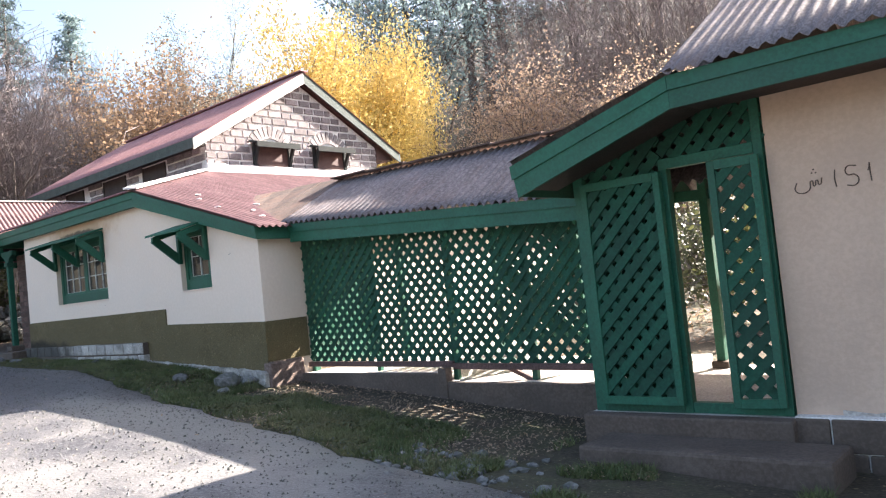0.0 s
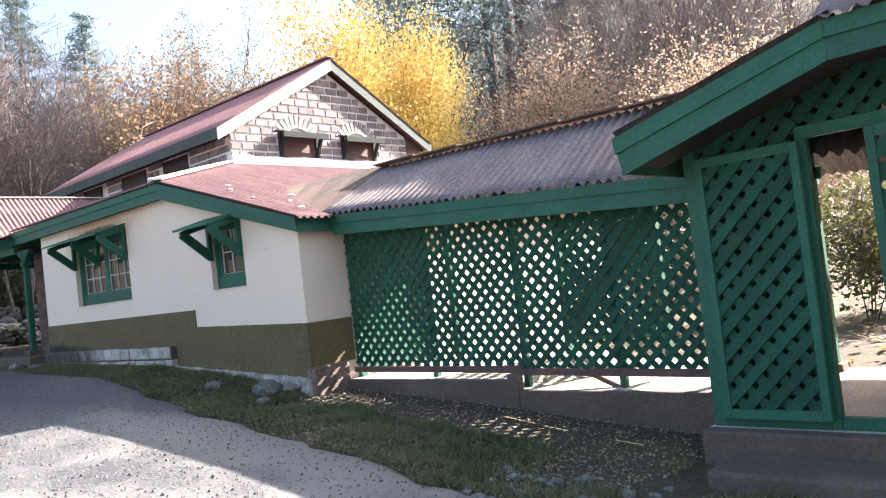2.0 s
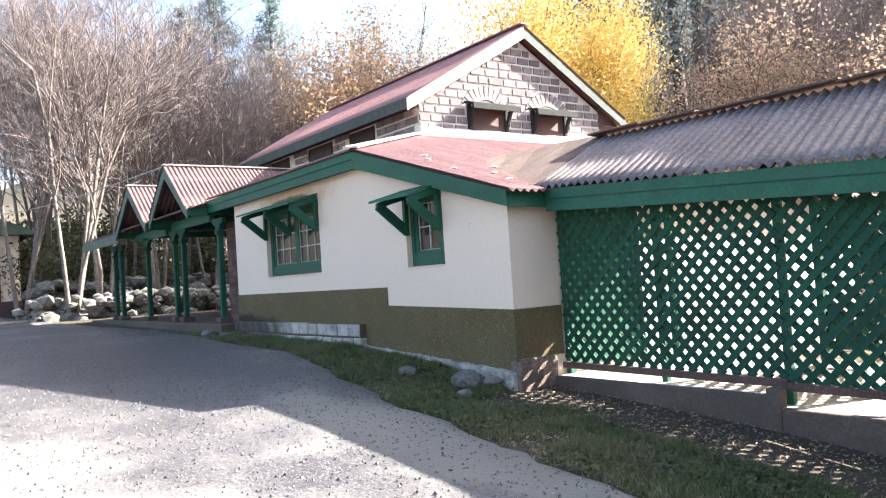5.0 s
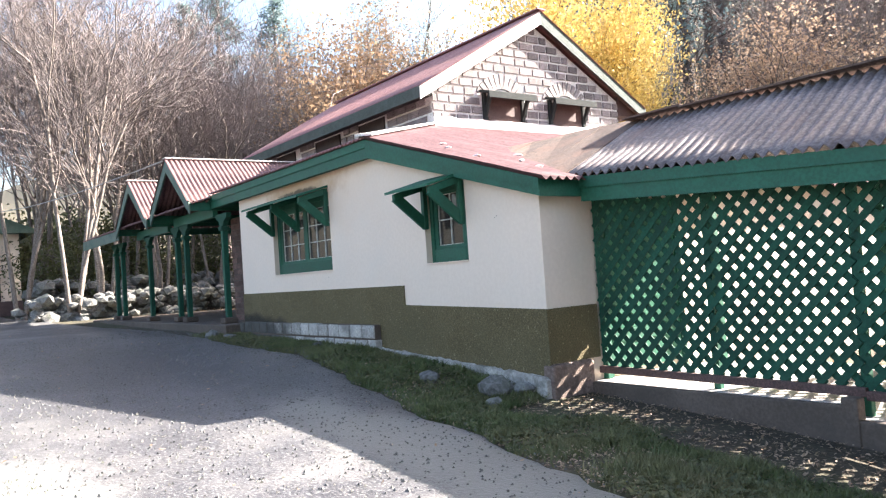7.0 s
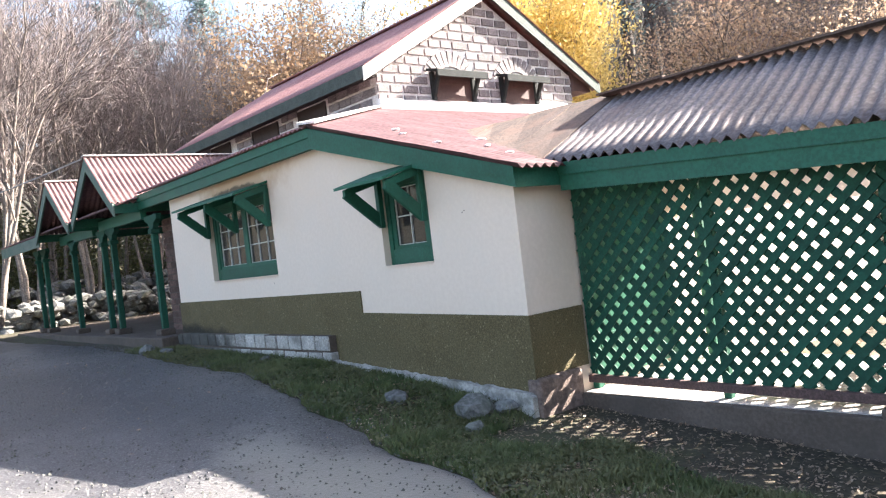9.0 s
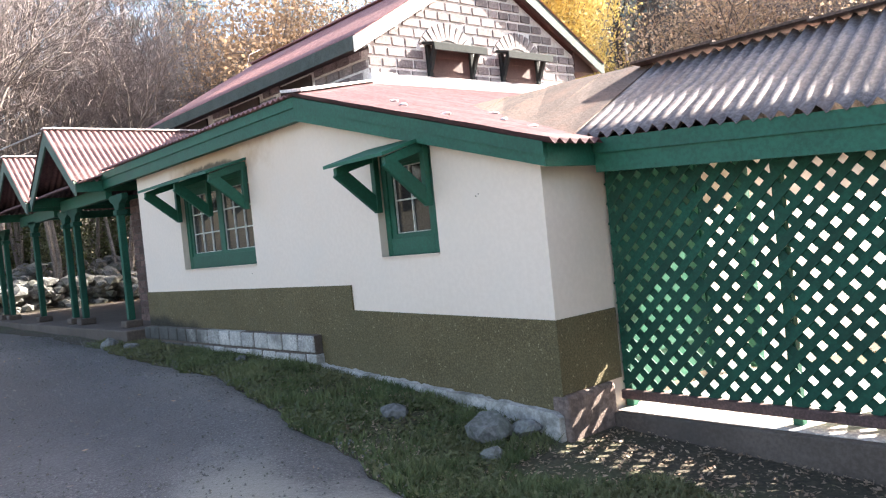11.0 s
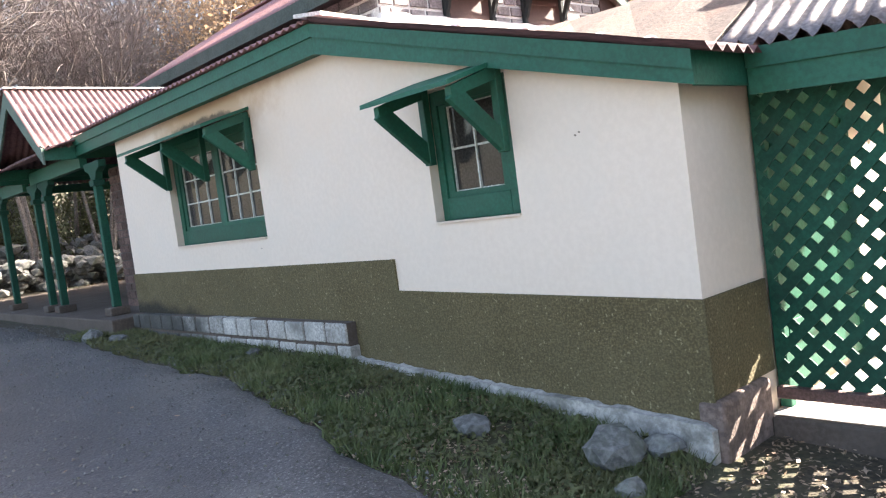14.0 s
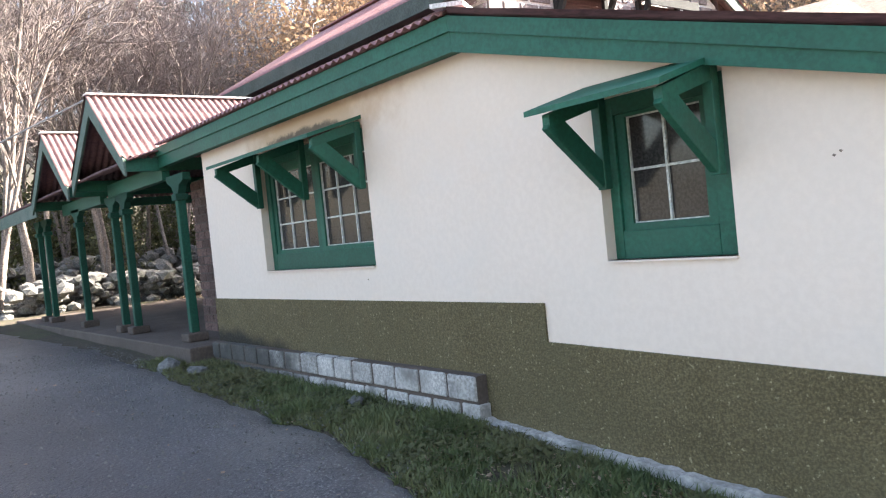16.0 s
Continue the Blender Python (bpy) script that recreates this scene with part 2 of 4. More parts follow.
# ---- builders ----
def mesh(name, verts, faces, material, parent=None, smooth=False, bevel=0.0):
    me = bpy.data.meshes.new(name)
    me.from_pydata([tuple(v) for v in verts], [], faces)
    me.update()
    if smooth:
        me.polygons.foreach_set("use_smooth", [True] * len(me.polygons))
    me.materials.append(material)
    ob = new(name, me)
    if parent is not None:
        ob.parent = parent
    if bevel:
        mod = ob.modifiers.new("bevel", "BEVEL")
        mod.width, mod.segments, mod.limit_method = bevel, 2, "ANGLE"
    return ob


BOX_F = [(0, 3, 2, 1), (4, 5, 6, 7), (0, 1, 5, 4), (1, 2, 6, 5), (2, 3, 7, 6), (3, 0, 4, 7)]


def box(name, lo, hi, material, parent=None, bevel=0.0):
    (x0, y0, z0), (x1, y1, z1) = lo, hi
    v = [(x0, y0, z0), (x1, y0, z0), (x1, y1, z0), (x0, y1, z0), (x0, y0, z1), (x1, y0, z1), (x1, y1, z1), (x0, y1, z1)]
    return mesh(name, v, BOX_F, material, parent, bevel=bevel)


def beam(name, p, q, width, depth, material, parent=None, side=(0, 0, 1), bevel=0.0):
    """A straight bar from p to q; width runs along side, depth across it."""
    p, q = Vector(p), Vector(q)
    d = (q - p).normalized()
    b = d.cross(Vector(side)).normalized()
    s = b.cross(d).normalized()
    v = [c + s * (width / 2 * i) + b * (depth / 2 * j) for c in (p, q) for i, j in ((-1, -1), (1, -1), (1, 1), (-1, 1))]
    return mesh(name, v, BOX_F, material, parent, bevel=bevel)


def prism(name, outline, y0, y1, material, parent=None, axis="y", bevel=0.0):
    """An outline of (u, z) pushed from y0 to y1 along y (or along x)."""
    n = len(outline)
    put = (lambda u, z, d: (u, d, z)) if axis == "y" else (lambda u, z, d: (d, u, z))
    v = [put(u, z, y0) for u, z in outline] + [put(u, z, y1) for u, z in outline]
    f = [tuple(range(n)), tuple(reversed(range(n, 2 * n)))]
    f += [((i + 1) % n, i, n + i, n + (i + 1) % n) for i in range(n)]
    ob = mesh(name, v, f, material, parent, bevel=bevel)
    bm = bmesh.new()
    bm.from_mesh(ob.data)
    bmesh.ops.recalc_face_normals(bm, faces=bm.faces)
    bm.to_mesh(ob.data)
    bm.free()
    return ob


def empty(name, at=(0, 0, 0)):
    ob = new(name)
    ob.empty_display_size = 0.1
    ob.location = at
    return ob


def corrugated(name, low, high, u0, u1, material, parent=None, pitch=0.11, amp=0.017, rows=6, sag=0.008):
    """A corrugated sheet roof: low(u) and high(u) give the ends of the rib at u; thin, with ribs running from low to high."""
    n = int(abs(u1 - u0) / pitch * 4) + 1
    v, f = [], []
    for k in range(2):
        for i in range(n + 1):
            u = u0 + (u1 - u0) * i / n
            a, b = Vector(low(u)), Vector(high(u))
            w = amp * math.sin(2 * math.pi * u / pitch) - 0.006 * k
            for j in range(rows + 1):
                p = a.lerp(b, j / rows)
                p.z += w + sag * noise.noise((p.x * 0.9, p.y * 0.9, 3.0)) - 0.004 * (j % 2)
                v.append(p)
    m = rows + 1
    half = (n + 1) * m
    for k in range(2):
        for i in range(n):
            for j in range(rows):
                q = (k * half + i * m + j, k * half + (i + 1) * m + j, k * half + (i + 1) * m + j + 1, k * half + i * m + j + 1)
                f.append(q if k == 0 else tuple(reversed(q)))
    for i in range(n):
        f.append((i * m, half + i * m, half + (i + 1) * m, (i + 1) * m))
    return mesh(name, v, f, material, parent, smooth=True)


def interp(x, pts):
    for (xa, a), (xb, b) in zip(pts, pts[1:]):
        if x <= xb:
            s = min(1, max(0, (x - xa) / (xb - xa)))
            return a + (b - a) * s
    return pts[-1][1]


def smooth_step(a, b, x):
    s = min(1, max(0, (x - a) / (b - a)))
    return s * s * (3 - 2 * s)


ROAD_Z = [(-60, 1.75), (-40, 1.45), (-25, 1.22), (-17, 1.08), (-12, 0.92), (-8, 0.73), (-5.5, 0.55), (-3, 0.36), (0, 0.20), (6, 0.0), (30, -0.6)]
SIDE_Z = [(-60, 1.8), (-40, 1.5), (-25, 1.2), (-17, 1.1), (-12, 0.99), (-10.5, 0.84), (-8.7, 0.64), (-6, 0.43), (-3.5, 0.22), (-1, 0.12), (6, -0.1), (30, -0.6)]
EDGE_Y = [(-60, 3.0), (-30, 5.2), (-20, 5.9), (-16, 5.75), (-12.5, 5.65), (-9, 5.12), (-7, 4.85), (-5, 4.62), (-3.5, 4.52), (-1, 4.25), (8, 3.2), (30, 3.0)]


def ground_z(x, y):
    r = (interp(x - 0.8, ROAD_Z) + interp(x + 0.8, ROAD_Z)) / 2
    s = interp(x, SIDE_Z)
    z = r + (s - r) * smooth_step(3.2, 6.2, y)
    back = smooth_step(17, 60, y) * (y - 17) * 0.42 + smooth_step(30, 70, -x) * (-x - 30) * 0.12
    if y > 9:
        z += (0.45 - z) * smooth_step(9, 11, y) * smooth_step(-26, -20, x)
    # earth banked against the footing of the corner
    z += 0.06 * smooth_step(5.75, 6.35, y) * smooth_step(-11.6, -10.2, x) * (1 - smooth_step(-8.95, -8.68, x)) * (1 - smooth_step(6.8, 7.2, y))
    return z + back + 0.03 * noise.noise((x * 0.5, y * 0.5, 0)) * smooth_step(3.5, 4.5, y)


# ---- ground ----
def grid(name, xs, ys, zf, material):
    v = [(x, y, zf(x, y)) for x in xs for y in ys]
    m = len(ys)
    f = [(i * m + j, (i + 1) * m + j, (i + 1) * m + j + 1, i * m + j + 1) for i in range(len(xs) - 1) for j in range(m - 1)]
    return mesh(name, v, f, material, smooth=True)


def spaced(stops):
    out = []
    for a, b, s in stops:
        k = max(1, int(round((b - a) / s)))
        out += [a + (b - a) * i / k for i in range(k)]
    return out + [stops[-1][1]]


ground = grid("ground", spaced([(-900, -100, 80), (-100, -30, 4), (-30, 4, 0.3), (4, 40, 3), (40, 900, 80)]),
              spaced([(-900, -20, 80), (-20, 2, 1), (2, 9, 0.25), (9, 40, 2), (40, 130, 6), (130, 900, 70)]),
              lambda x, y: min(ground_z(x, y), 42 + 0.02 * (abs(x) + abs(y))), M_SOIL)
tagged(ground, "dark leaf-strewn soil sloping gently up to woods", "ground", kind="structure")


def road_edge(x):
    return interp(x, EDGE_Y) + 0.10 * noise.noise((x * 1.3, 0, 5)) + 0.07 * noise.noise((x * 4.1, 0, 9)) + 0.03 * noise.noise((x * 11, 0, 4))


def strip(name, x0, x1, step, y_lo, y_hi, n, lift, material):
    v, f = [], []
    k = int((x1 - x0) / step)
    for i in range(k + 1):
        x = x0 + (x1 - x0) * i / k
        a, b = y_lo(x), y_hi(x)
        for j in range(n + 1):
            y = a + (b - a) * j / n
            v.append((x, y, ground_z(x, y) + (lift if j < n else -0.02) + 0.006 * noise.noise((x * 2, y * 2, 7))))
    m = n + 1
    f = [(i * m + j, (i + 1) * m + j, (i + 1) * m + j + 1, i * m + j + 1) for i in range(k) for j in range(m - 1)]
    return mesh(name, v, f, material, smooth=True)


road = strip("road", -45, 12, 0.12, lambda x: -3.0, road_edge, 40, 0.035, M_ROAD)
tagged(road, "worn grey asphalt drive with gravelly surface", "road", kind="structure")
# ---- white wing ----
EAVE_Y, WALL_Y = 6.36, 6.5
HIP = Vector((-11.77, EAVE_Y, 3.79))
SIDE_X = -8.72
GX = -15.33


def plane_r(x):
    return 2.83 + (3.79 - 2.83) / (11.77 - 8.57) * (-8.57 - x)


def plane_l(y):
    return 3.79 + 0.30 * (y - EAVE_Y)


def wall_with_holes(name, outline_z, x0, x1, y0, y1, z0, holes, material):
    """A wall along x, split into columns at the holes; its top follows outline_z(x)."""
    xs = sorted({x0, x1, *[h[0] for h in holes], *[h[1] for h in holes], -11.87 if x0 < -11.87 < x1 else x0})
    v, f = [], []

    def add(xa, xb, za, zb, ta, tb):
        s = len(v)
        v.extend([(xa, y0, za), (xb, y0, zb), (xb, y1, zb), (xa, y1, za), (xa, y0, ta), (xb, y0, tb), (xb, y1, tb), (xa, y1, ta)])
        f.extend([tuple(s + i for i in q) for q in BOX_F])

    for xa, xb in zip(xs, xs[1:]):
        cut = [h for h in holes if h[0] <= xa + 1e-6 and h[1] >= xb - 1e-6]
        if cut:
            add(xa, xb, z0, z0, cut[0][2], cut[0][2])
            add(xa, xb, cut[0][3], cut[0][3], outline_z(xa), outline_z(xb))
        else:
            add(xa, xb, z0, z0, outline_z(xa), outline_z(xb))
    return mesh(name, v, f, material)


WIN_R = (-10.74, -9.92, 2.075, 3.0)
WIN_L = (-15.20, -13.16, 2.11, 3.27)
top_of_wing = lambda x: min(plane_l(WALL_Y), plane_r(x)) - 0.05
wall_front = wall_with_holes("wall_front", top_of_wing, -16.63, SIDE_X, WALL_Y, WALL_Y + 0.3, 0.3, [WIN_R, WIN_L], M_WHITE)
tagged(wall_front, "whitewashed plaster wall of the low wing", "wall", kind="structure")
wall_side = box("wall_side", (SIDE_X - 0.3, WALL_Y + 0.3, 0.2), (SIDE_X, 14.0, 2.83), M_WHITE)
tagged(wall_side, "whitewashed plaster end wall beside the lattice", "wall", kind="structure")
wall_left = box("wall_left", (-16.63, WALL_Y + 0.3, 0.8), (-16.33, 10.05, 3.72), M_WHITE)
tagged(wall_left, "plaster end wall of the low wing towards the porch", "wall", kind="structure")

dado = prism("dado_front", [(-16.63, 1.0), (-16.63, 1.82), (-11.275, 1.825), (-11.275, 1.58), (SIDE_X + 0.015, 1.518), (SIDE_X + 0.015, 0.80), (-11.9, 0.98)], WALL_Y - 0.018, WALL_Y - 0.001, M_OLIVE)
tagged(dado, "olive pebbledash dado with a step in its top edge", "dado", kind="structure")
dado_s = box("dado_side", (SIDE_X + 0.001, WALL_Y - 0.016, 0.97), (SIDE_X + 0.018, 7.2, 1.518), M_OLIVE)
tagged(dado_s, "olive pebbledash dado on the end wall", "dado", kind="structure")
foot_top = [(-11.95 + 0.045 * i, 1.03 - 0.056 * 0.045 * i + 0.016 * noise.noise((i * 0.31, 5, 0)) + 0.014 * noise.noise((i * 0.9, 2, 0))) for i in range(72)]
footing = prism("footing", [(-11.95, 0.80)] + foot_top + [(SIDE_X + 0.02, 0.82), (SIDE_X + 0.02, 0.40), (-10.4, 0.5)], WALL_Y - 0.09, WALL_Y - 0.019, M_PALE)
tagged(footing, "rough pale concrete footing under the dado", "footing", kind="structure")


def boulder(name, at, size, material, seed, parent=None, flat=0.7):
    bm = bmesh.new()
    bmesh.ops.create_icosphere(bm, subdivisions=2, radius=0.5)
    for v in bm.verts:
        k = 1 + 0.38 * noise.noise(v.co * 2.2 + Vector((seed * 3.1, seed, 0)))
        v.co = Vector((v.co.x * size[0], v.co.y * size[1], v.co.z * size[2])) * k
    me = bpy.data.meshes.new(name)
    bm.to_mesh(me)
    bm.free()
    me.materials.append(material)
    ob = new(name, me)
    ob.location = at
    ob.rotation_euler = (0, 0, seed * 1.7)
    if parent is not None:
        ob.parent = parent
    return ob


pier = box("rubble_pier", (SIDE_X - 0.09, WALL_Y - 0.03, 0.25), (SIDE_X + 0.06, 7.06, 0.965), M_ROUGH, bevel=0.03)
tagged(pier, "rough stone base of the wing's corner", "footing", kind="structure")

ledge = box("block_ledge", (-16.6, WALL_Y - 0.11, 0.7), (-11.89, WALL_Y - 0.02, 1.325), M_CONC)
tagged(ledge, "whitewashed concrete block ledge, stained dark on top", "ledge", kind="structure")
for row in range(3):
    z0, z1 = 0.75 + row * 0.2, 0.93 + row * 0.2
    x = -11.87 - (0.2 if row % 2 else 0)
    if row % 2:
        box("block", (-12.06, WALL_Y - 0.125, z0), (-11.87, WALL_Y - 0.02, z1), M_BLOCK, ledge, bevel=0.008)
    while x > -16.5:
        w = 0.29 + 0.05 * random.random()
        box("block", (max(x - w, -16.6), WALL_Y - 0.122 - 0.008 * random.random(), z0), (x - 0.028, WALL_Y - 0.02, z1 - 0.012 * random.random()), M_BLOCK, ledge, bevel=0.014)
        x -= w

# roof of the wing
wing_roof = empty("wing_roof", (-11.4, 6.0, 3.7))

bpy.context.view_layer.update()


def under(parent, *parts):
    """Parents parts whose coordinates are in the world."""
    inv = Matrix.Translation(parent.location).inverted()
    for p in parts:
        p.parent = parent
        p.matrix_parent_inverse = inv


def hip_x(y):
    return max(-15.35, HIP.x - (y - EAVE_Y) * (3.58 / 3.70))


def hip_y(x):
    return min(10.06, EAVE_Y + (HIP.x - x) * (3.70 / 3.58))


r_sheet = corrugated("sheet", lambda u: (-8.44, u, plane_r(-8.44)), lambda u: (hip_x(u), u, plane_r(hip_x(u))), EAVE_Y - 0.06, 14.6, M_MAROON, rows=10, amp=0.021)
l_sheet = corrugated("sheet", lambda u: (u, EAVE_Y - 0.06, plane_l(EAVE_Y - 0.06)), lambda u: (u, hip_y(u), plane_l(hip_y(u))), -17.6, HIP.x, M_RED, rows=5)
hip_cap = beam("flashing", HIP + Vector((0.05, -0.05, 0.02)), (-15.35, 10.05, plane_r(-15.35) + 0.05), 0.22, 0.03, M_FLASH, side=(1, 1, 0))
band = [(10.0 + 0.2 * i, plane_r(GX) + 0.17 + 0.035 * noise.noise((i * 0.8, 2, 0)) + (0.06 if i > 21 else 0)) for i in range(27)]
wall_cap = prism("flashing", [(10.0, plane_r(GX) - 0.2)] + band + [(15.2, plane_r(GX) - 0.2)], GX - 0.01, GX + 0.13, M_FLASH, axis="x", bevel=0.02)
fas_r = prism("fascia", [(HIP.x, 3.755), (HIP.x, 3.515), (-8.55, 2.625), (-8.55, 2.80)], EAVE_Y, EAVE_Y + 0.03, M_GREEN)
fas_r2 = prism("fascia_strip", [(HIP.x, 3.755), (HIP.x, 3.65), (-8.545, 2.70), (-8.545, 2.80)], EAVE_Y - 0.018, EAVE_Y - 0.001, M_GREEN)
fas_l = prism("fascia", [(-18.1, 3.745), (-18.1, 3.49), (HIP.x - 0.002, 3.515), (HIP.x - 0.002, 3.755)], EAVE_Y, EAVE_Y + 0.03, M_GREEN)
fas_l2 = prism("fascia_strip", [(-18.1, 3.745), (-18.1, 3.63), (HIP.x - 0.002, 3.65), (HIP.x - 0.002, 3.755)], EAVE_Y - 0.018, EAVE_Y - 0.001, M_GREEN)
fas_s = box("fascia", (-8.58, EAVE_Y + 0.032, 2.625), (-8.55, 7.0, 2.80), M_GREEN)
soff = prism("soffit", [(HIP.x, 3.535), (-17.7, 3.51), (-17.7, 3.54), (HIP.x, 3.565), (-8.59, 2.68), (-8.59, 2.65)], EAVE_Y + 0.032, WALL_Y - 0.002, M_GREEN)
under(wing_roof, r_sheet, l_sheet, hip_cap, wall_cap, fas_r, fas_r2, fas_l, fas_l2, fas_s, soff)
tagged(wing_roof, "faded red corrugated iron hip roof with green fascia", "roof")


def hood_window(x0, x1, z0, z1, brackets, columns, rows_, sash_n, label, fr=0.085, fr_far=0.085, head=0.19):
    """A recessed green window with white putty lines, under a sloping board hood on brackets."""
    w = empty("window", ((x0 + x1) / 2, WALL_Y, z0))
    yb = WALL_Y + 0.10
    parts = [box("glass", (x0 + 0.05, yb + 0.035, z0 + 0.05), (x1 - 0.05, yb + 0.045, z1 - 0.05), M_GLASS)]
    parts += [box("frame", (x0, yb - 0.02, z0), (x0 + fr, yb + 0.06, z1), M_GREEN, bevel=0.006), box("frame", (x1 - fr_far, yb - 0.02, z0), (x1, yb + 0.06, z1), M_GREEN, bevel=0.006),
              box("frame", (x0 + fr, yb - 0.02, z1 - 0.1), (x1 - fr_far, yb + 0.06, z1), M_GREEN), box("sill", (x0 + fr, yb - 0.02, z0), (x1 - fr_far, yb + 0.06, z0 + 0.16), M_GREEN, bevel=0.006)]
    parts.append(box("apron", (x0 - 0.002, WALL_Y - 0.02, z0 - 0.012), (x1 + 0.002, yb - 0.021, z0), M_WHITE))
    span = (x1 - x0 - fr - fr_far) / sash_n
    for s in range(sash_n):
        a = x0 + fr + s * span
        b = a + span
        m = 0.065
        parts += [box("sash", (a, yb, z0 + 0.16), (a + m, yb + 0.034, z1 - 0.1), M_GREEN), box("sash", (b - m, yb, z0 + 0.16), (b, yb + 0.034, z1 - 0.1), M_GREEN),
                  box("sash", (a + m, yb, z0 + 0.16), (b - m, yb + 0.034, z0 + 0.20), M_GREEN), box("sash", (a + m, yb, z1 - head), (b - m, yb + 0.034, z1 - 0.1), M_GREEN)]
        ga, gb, gc, gd = a + m, b - m, z0 + 0.20, z1 - head
        t = 0.007
        for i in range(columns + 1):
            x = ga + (gb - ga) * i / columns
            parts.append(box("glazing_bar", (x - t, yb + 0.018, gc), (x + t, yb + 0.036, gd), M_PUTTY))
        for i in range(rows_ + 1):
            z = gc + (gd - gc) * i / rows_
            parts.append(box("glazing_bar", (ga, yb + 0.020, z - t), (gb, yb + 0.0365, z + t), M_PUTTY))
    out, zt, zf = 0.46, z1 + 0.05, z1 - 0.10
    hood = prism("hood", [(WALL_Y - 0.001, zt), (WALL_Y - 0.001, zt + 0.03), (WALL_Y - out - 0.05, zf + 0.03), (WALL_Y - out - 0.05, zf)], x0 - 0.05, x1 - 0.0, M_GREEN, axis="x")
    parts.append(hood)
    for bx in brackets:
        h = 0.46
        parts += [box("bracket", (bx - 0.03, WALL_Y - 0.06, z1 - h - 0.06), (bx + 0.03, WALL_Y - 0.001, zt - 0.02), M_GREEN, bevel=0.006),
                  beam("bracket", (bx, WALL_Y - out + 0.02, zf - 0.03), (bx, WALL_Y - 0.03, z1 - h), 0.125, 0.044, M_GREEN, side=(0, 1, 1), bevel=0.006),
                  prism("bracket", [(WALL_Y - 0.061, zt - 0.02), (WALL_Y - out, zf - 0.003), (WALL_Y - out, zf - 0.075), (WALL_Y - 0.061, zt - 0.11)], bx - 0.025, bx + 0.025, M_GREEN, axis="x")]
    under(w, *parts)
    tagged(w, label, "window")
    return w


hood_window(*WIN_R, (-10.68, -9.97), 2, 2, 1, "green casement window with four dim panes under a board hood", fr=0.065, fr_far=0.14, head=0.12)
hood_window(*WIN_L, (-15.14, -14.18, -13.21), 3, 3, 2, "wide green double window under a weathered board hood")
for cx_, cz_ in ((-13.30, 2.0), (-9.42, 2.50), (-9.39, 2.515)):
    chip = prism("plaster_chip", [(cx_ - 0.009, cz_), (cx_ + 0.002, cz_ - 0.007), (cx_ + 0.01, cz_ + 0.002), (cx_ - 0.002, cz_ + 0.007)], WALL_Y - 0.003, WALL_Y - 0.0005, M_SOOT)
    tagged(chip, "small dark chip in the whitewash", "stain", kind="structure")
for k in range(7):
    dx, dy = (-9.6, -10.2, -10.7, -9.1, -9.9, -11.2, -8.8)[k], (7.1, 7.6, 6.9, 6.9, 6.7, 7.2, 7.4)[k]
    deb = boulder("roof_debris", (dx, dy, plane_r(dx) + 0.02), (0.12, 0.07, 0.035), M_FLASH, k + 20)
    tagged(deb, "pale scrap of litter lying on the red roof", "debris", group="scraps on the roof")

# ---- stone main house ----
main = empty("stone_house", (-15.3, 10.05, 0.5))
core = prism("wall", [(10.06, 0.6), (10.06, 5.64), (12.85, 7.25), (15.45, 5.74), (15.45, 0.6)], -24.0, GX - 0.012, M_MORTAR, axis="x")
front_sheet = corrugated("sheet", lambda u: (u, 9.64, 5.58), lambda u: (u, 12.93, 7.49), -24.4, -15.07, M_RED, rows=6)
back_sheet = corrugated("sheet", lambda u: (u, 16.18, 5.58), lambda u: (u, 12.93, 7.49), -24.4, -15.07, M_RED, rows=6)
ridge_cap = beam("ridge_cap", (-24.4, 12.93, 7.51), (-15.04, 12.93, 7.51), 0.24, 0.03, M_RED, side=(0, 1, 0))
barge_f = prism("barge_board", [(9.62, 5.30), (9.62, 5.55), (12.93, 7.47), (12.93, 7.19)], -15.12, -15.09, M_BARGE, axis="x")
barge_b = prism("barge_board", [(16.2, 5.30), (16.2, 5.55), (12.931, 7.47), (12.931, 7.19)], -15.12, -15.09, M_EAVE, axis="x")
fas_m = box("fascia", (-24.4, 9.61, 5.34), (-15.125, 9.64, 5.56), M_EAVE)
sof_m = prism("soffit", [(9.68, 5.42), (9.68, 5.46), (12.93, 7.34), (16.16, 5.46), (16.16, 5.42), (12.93, 7.29)], GX + 0.03, -15.13, M_BROWN, axis="x")
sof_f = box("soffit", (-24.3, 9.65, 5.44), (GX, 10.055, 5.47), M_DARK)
sof_b = prism("soffit", [(15.46, 5.40), (15.46, 5.85), (16.1, 5.45), (16.1, 5.40)], -24.0, GX + 0.029, M_BROWN, axis="x")
under(main, core, front_sheet, back_sheet, ridge_cap, barge_f, barge_b, fas_m, sof_m, sof_f, sof_b)
tagged(main, "dark stone house with white mortar and red iron gable roof", "house")


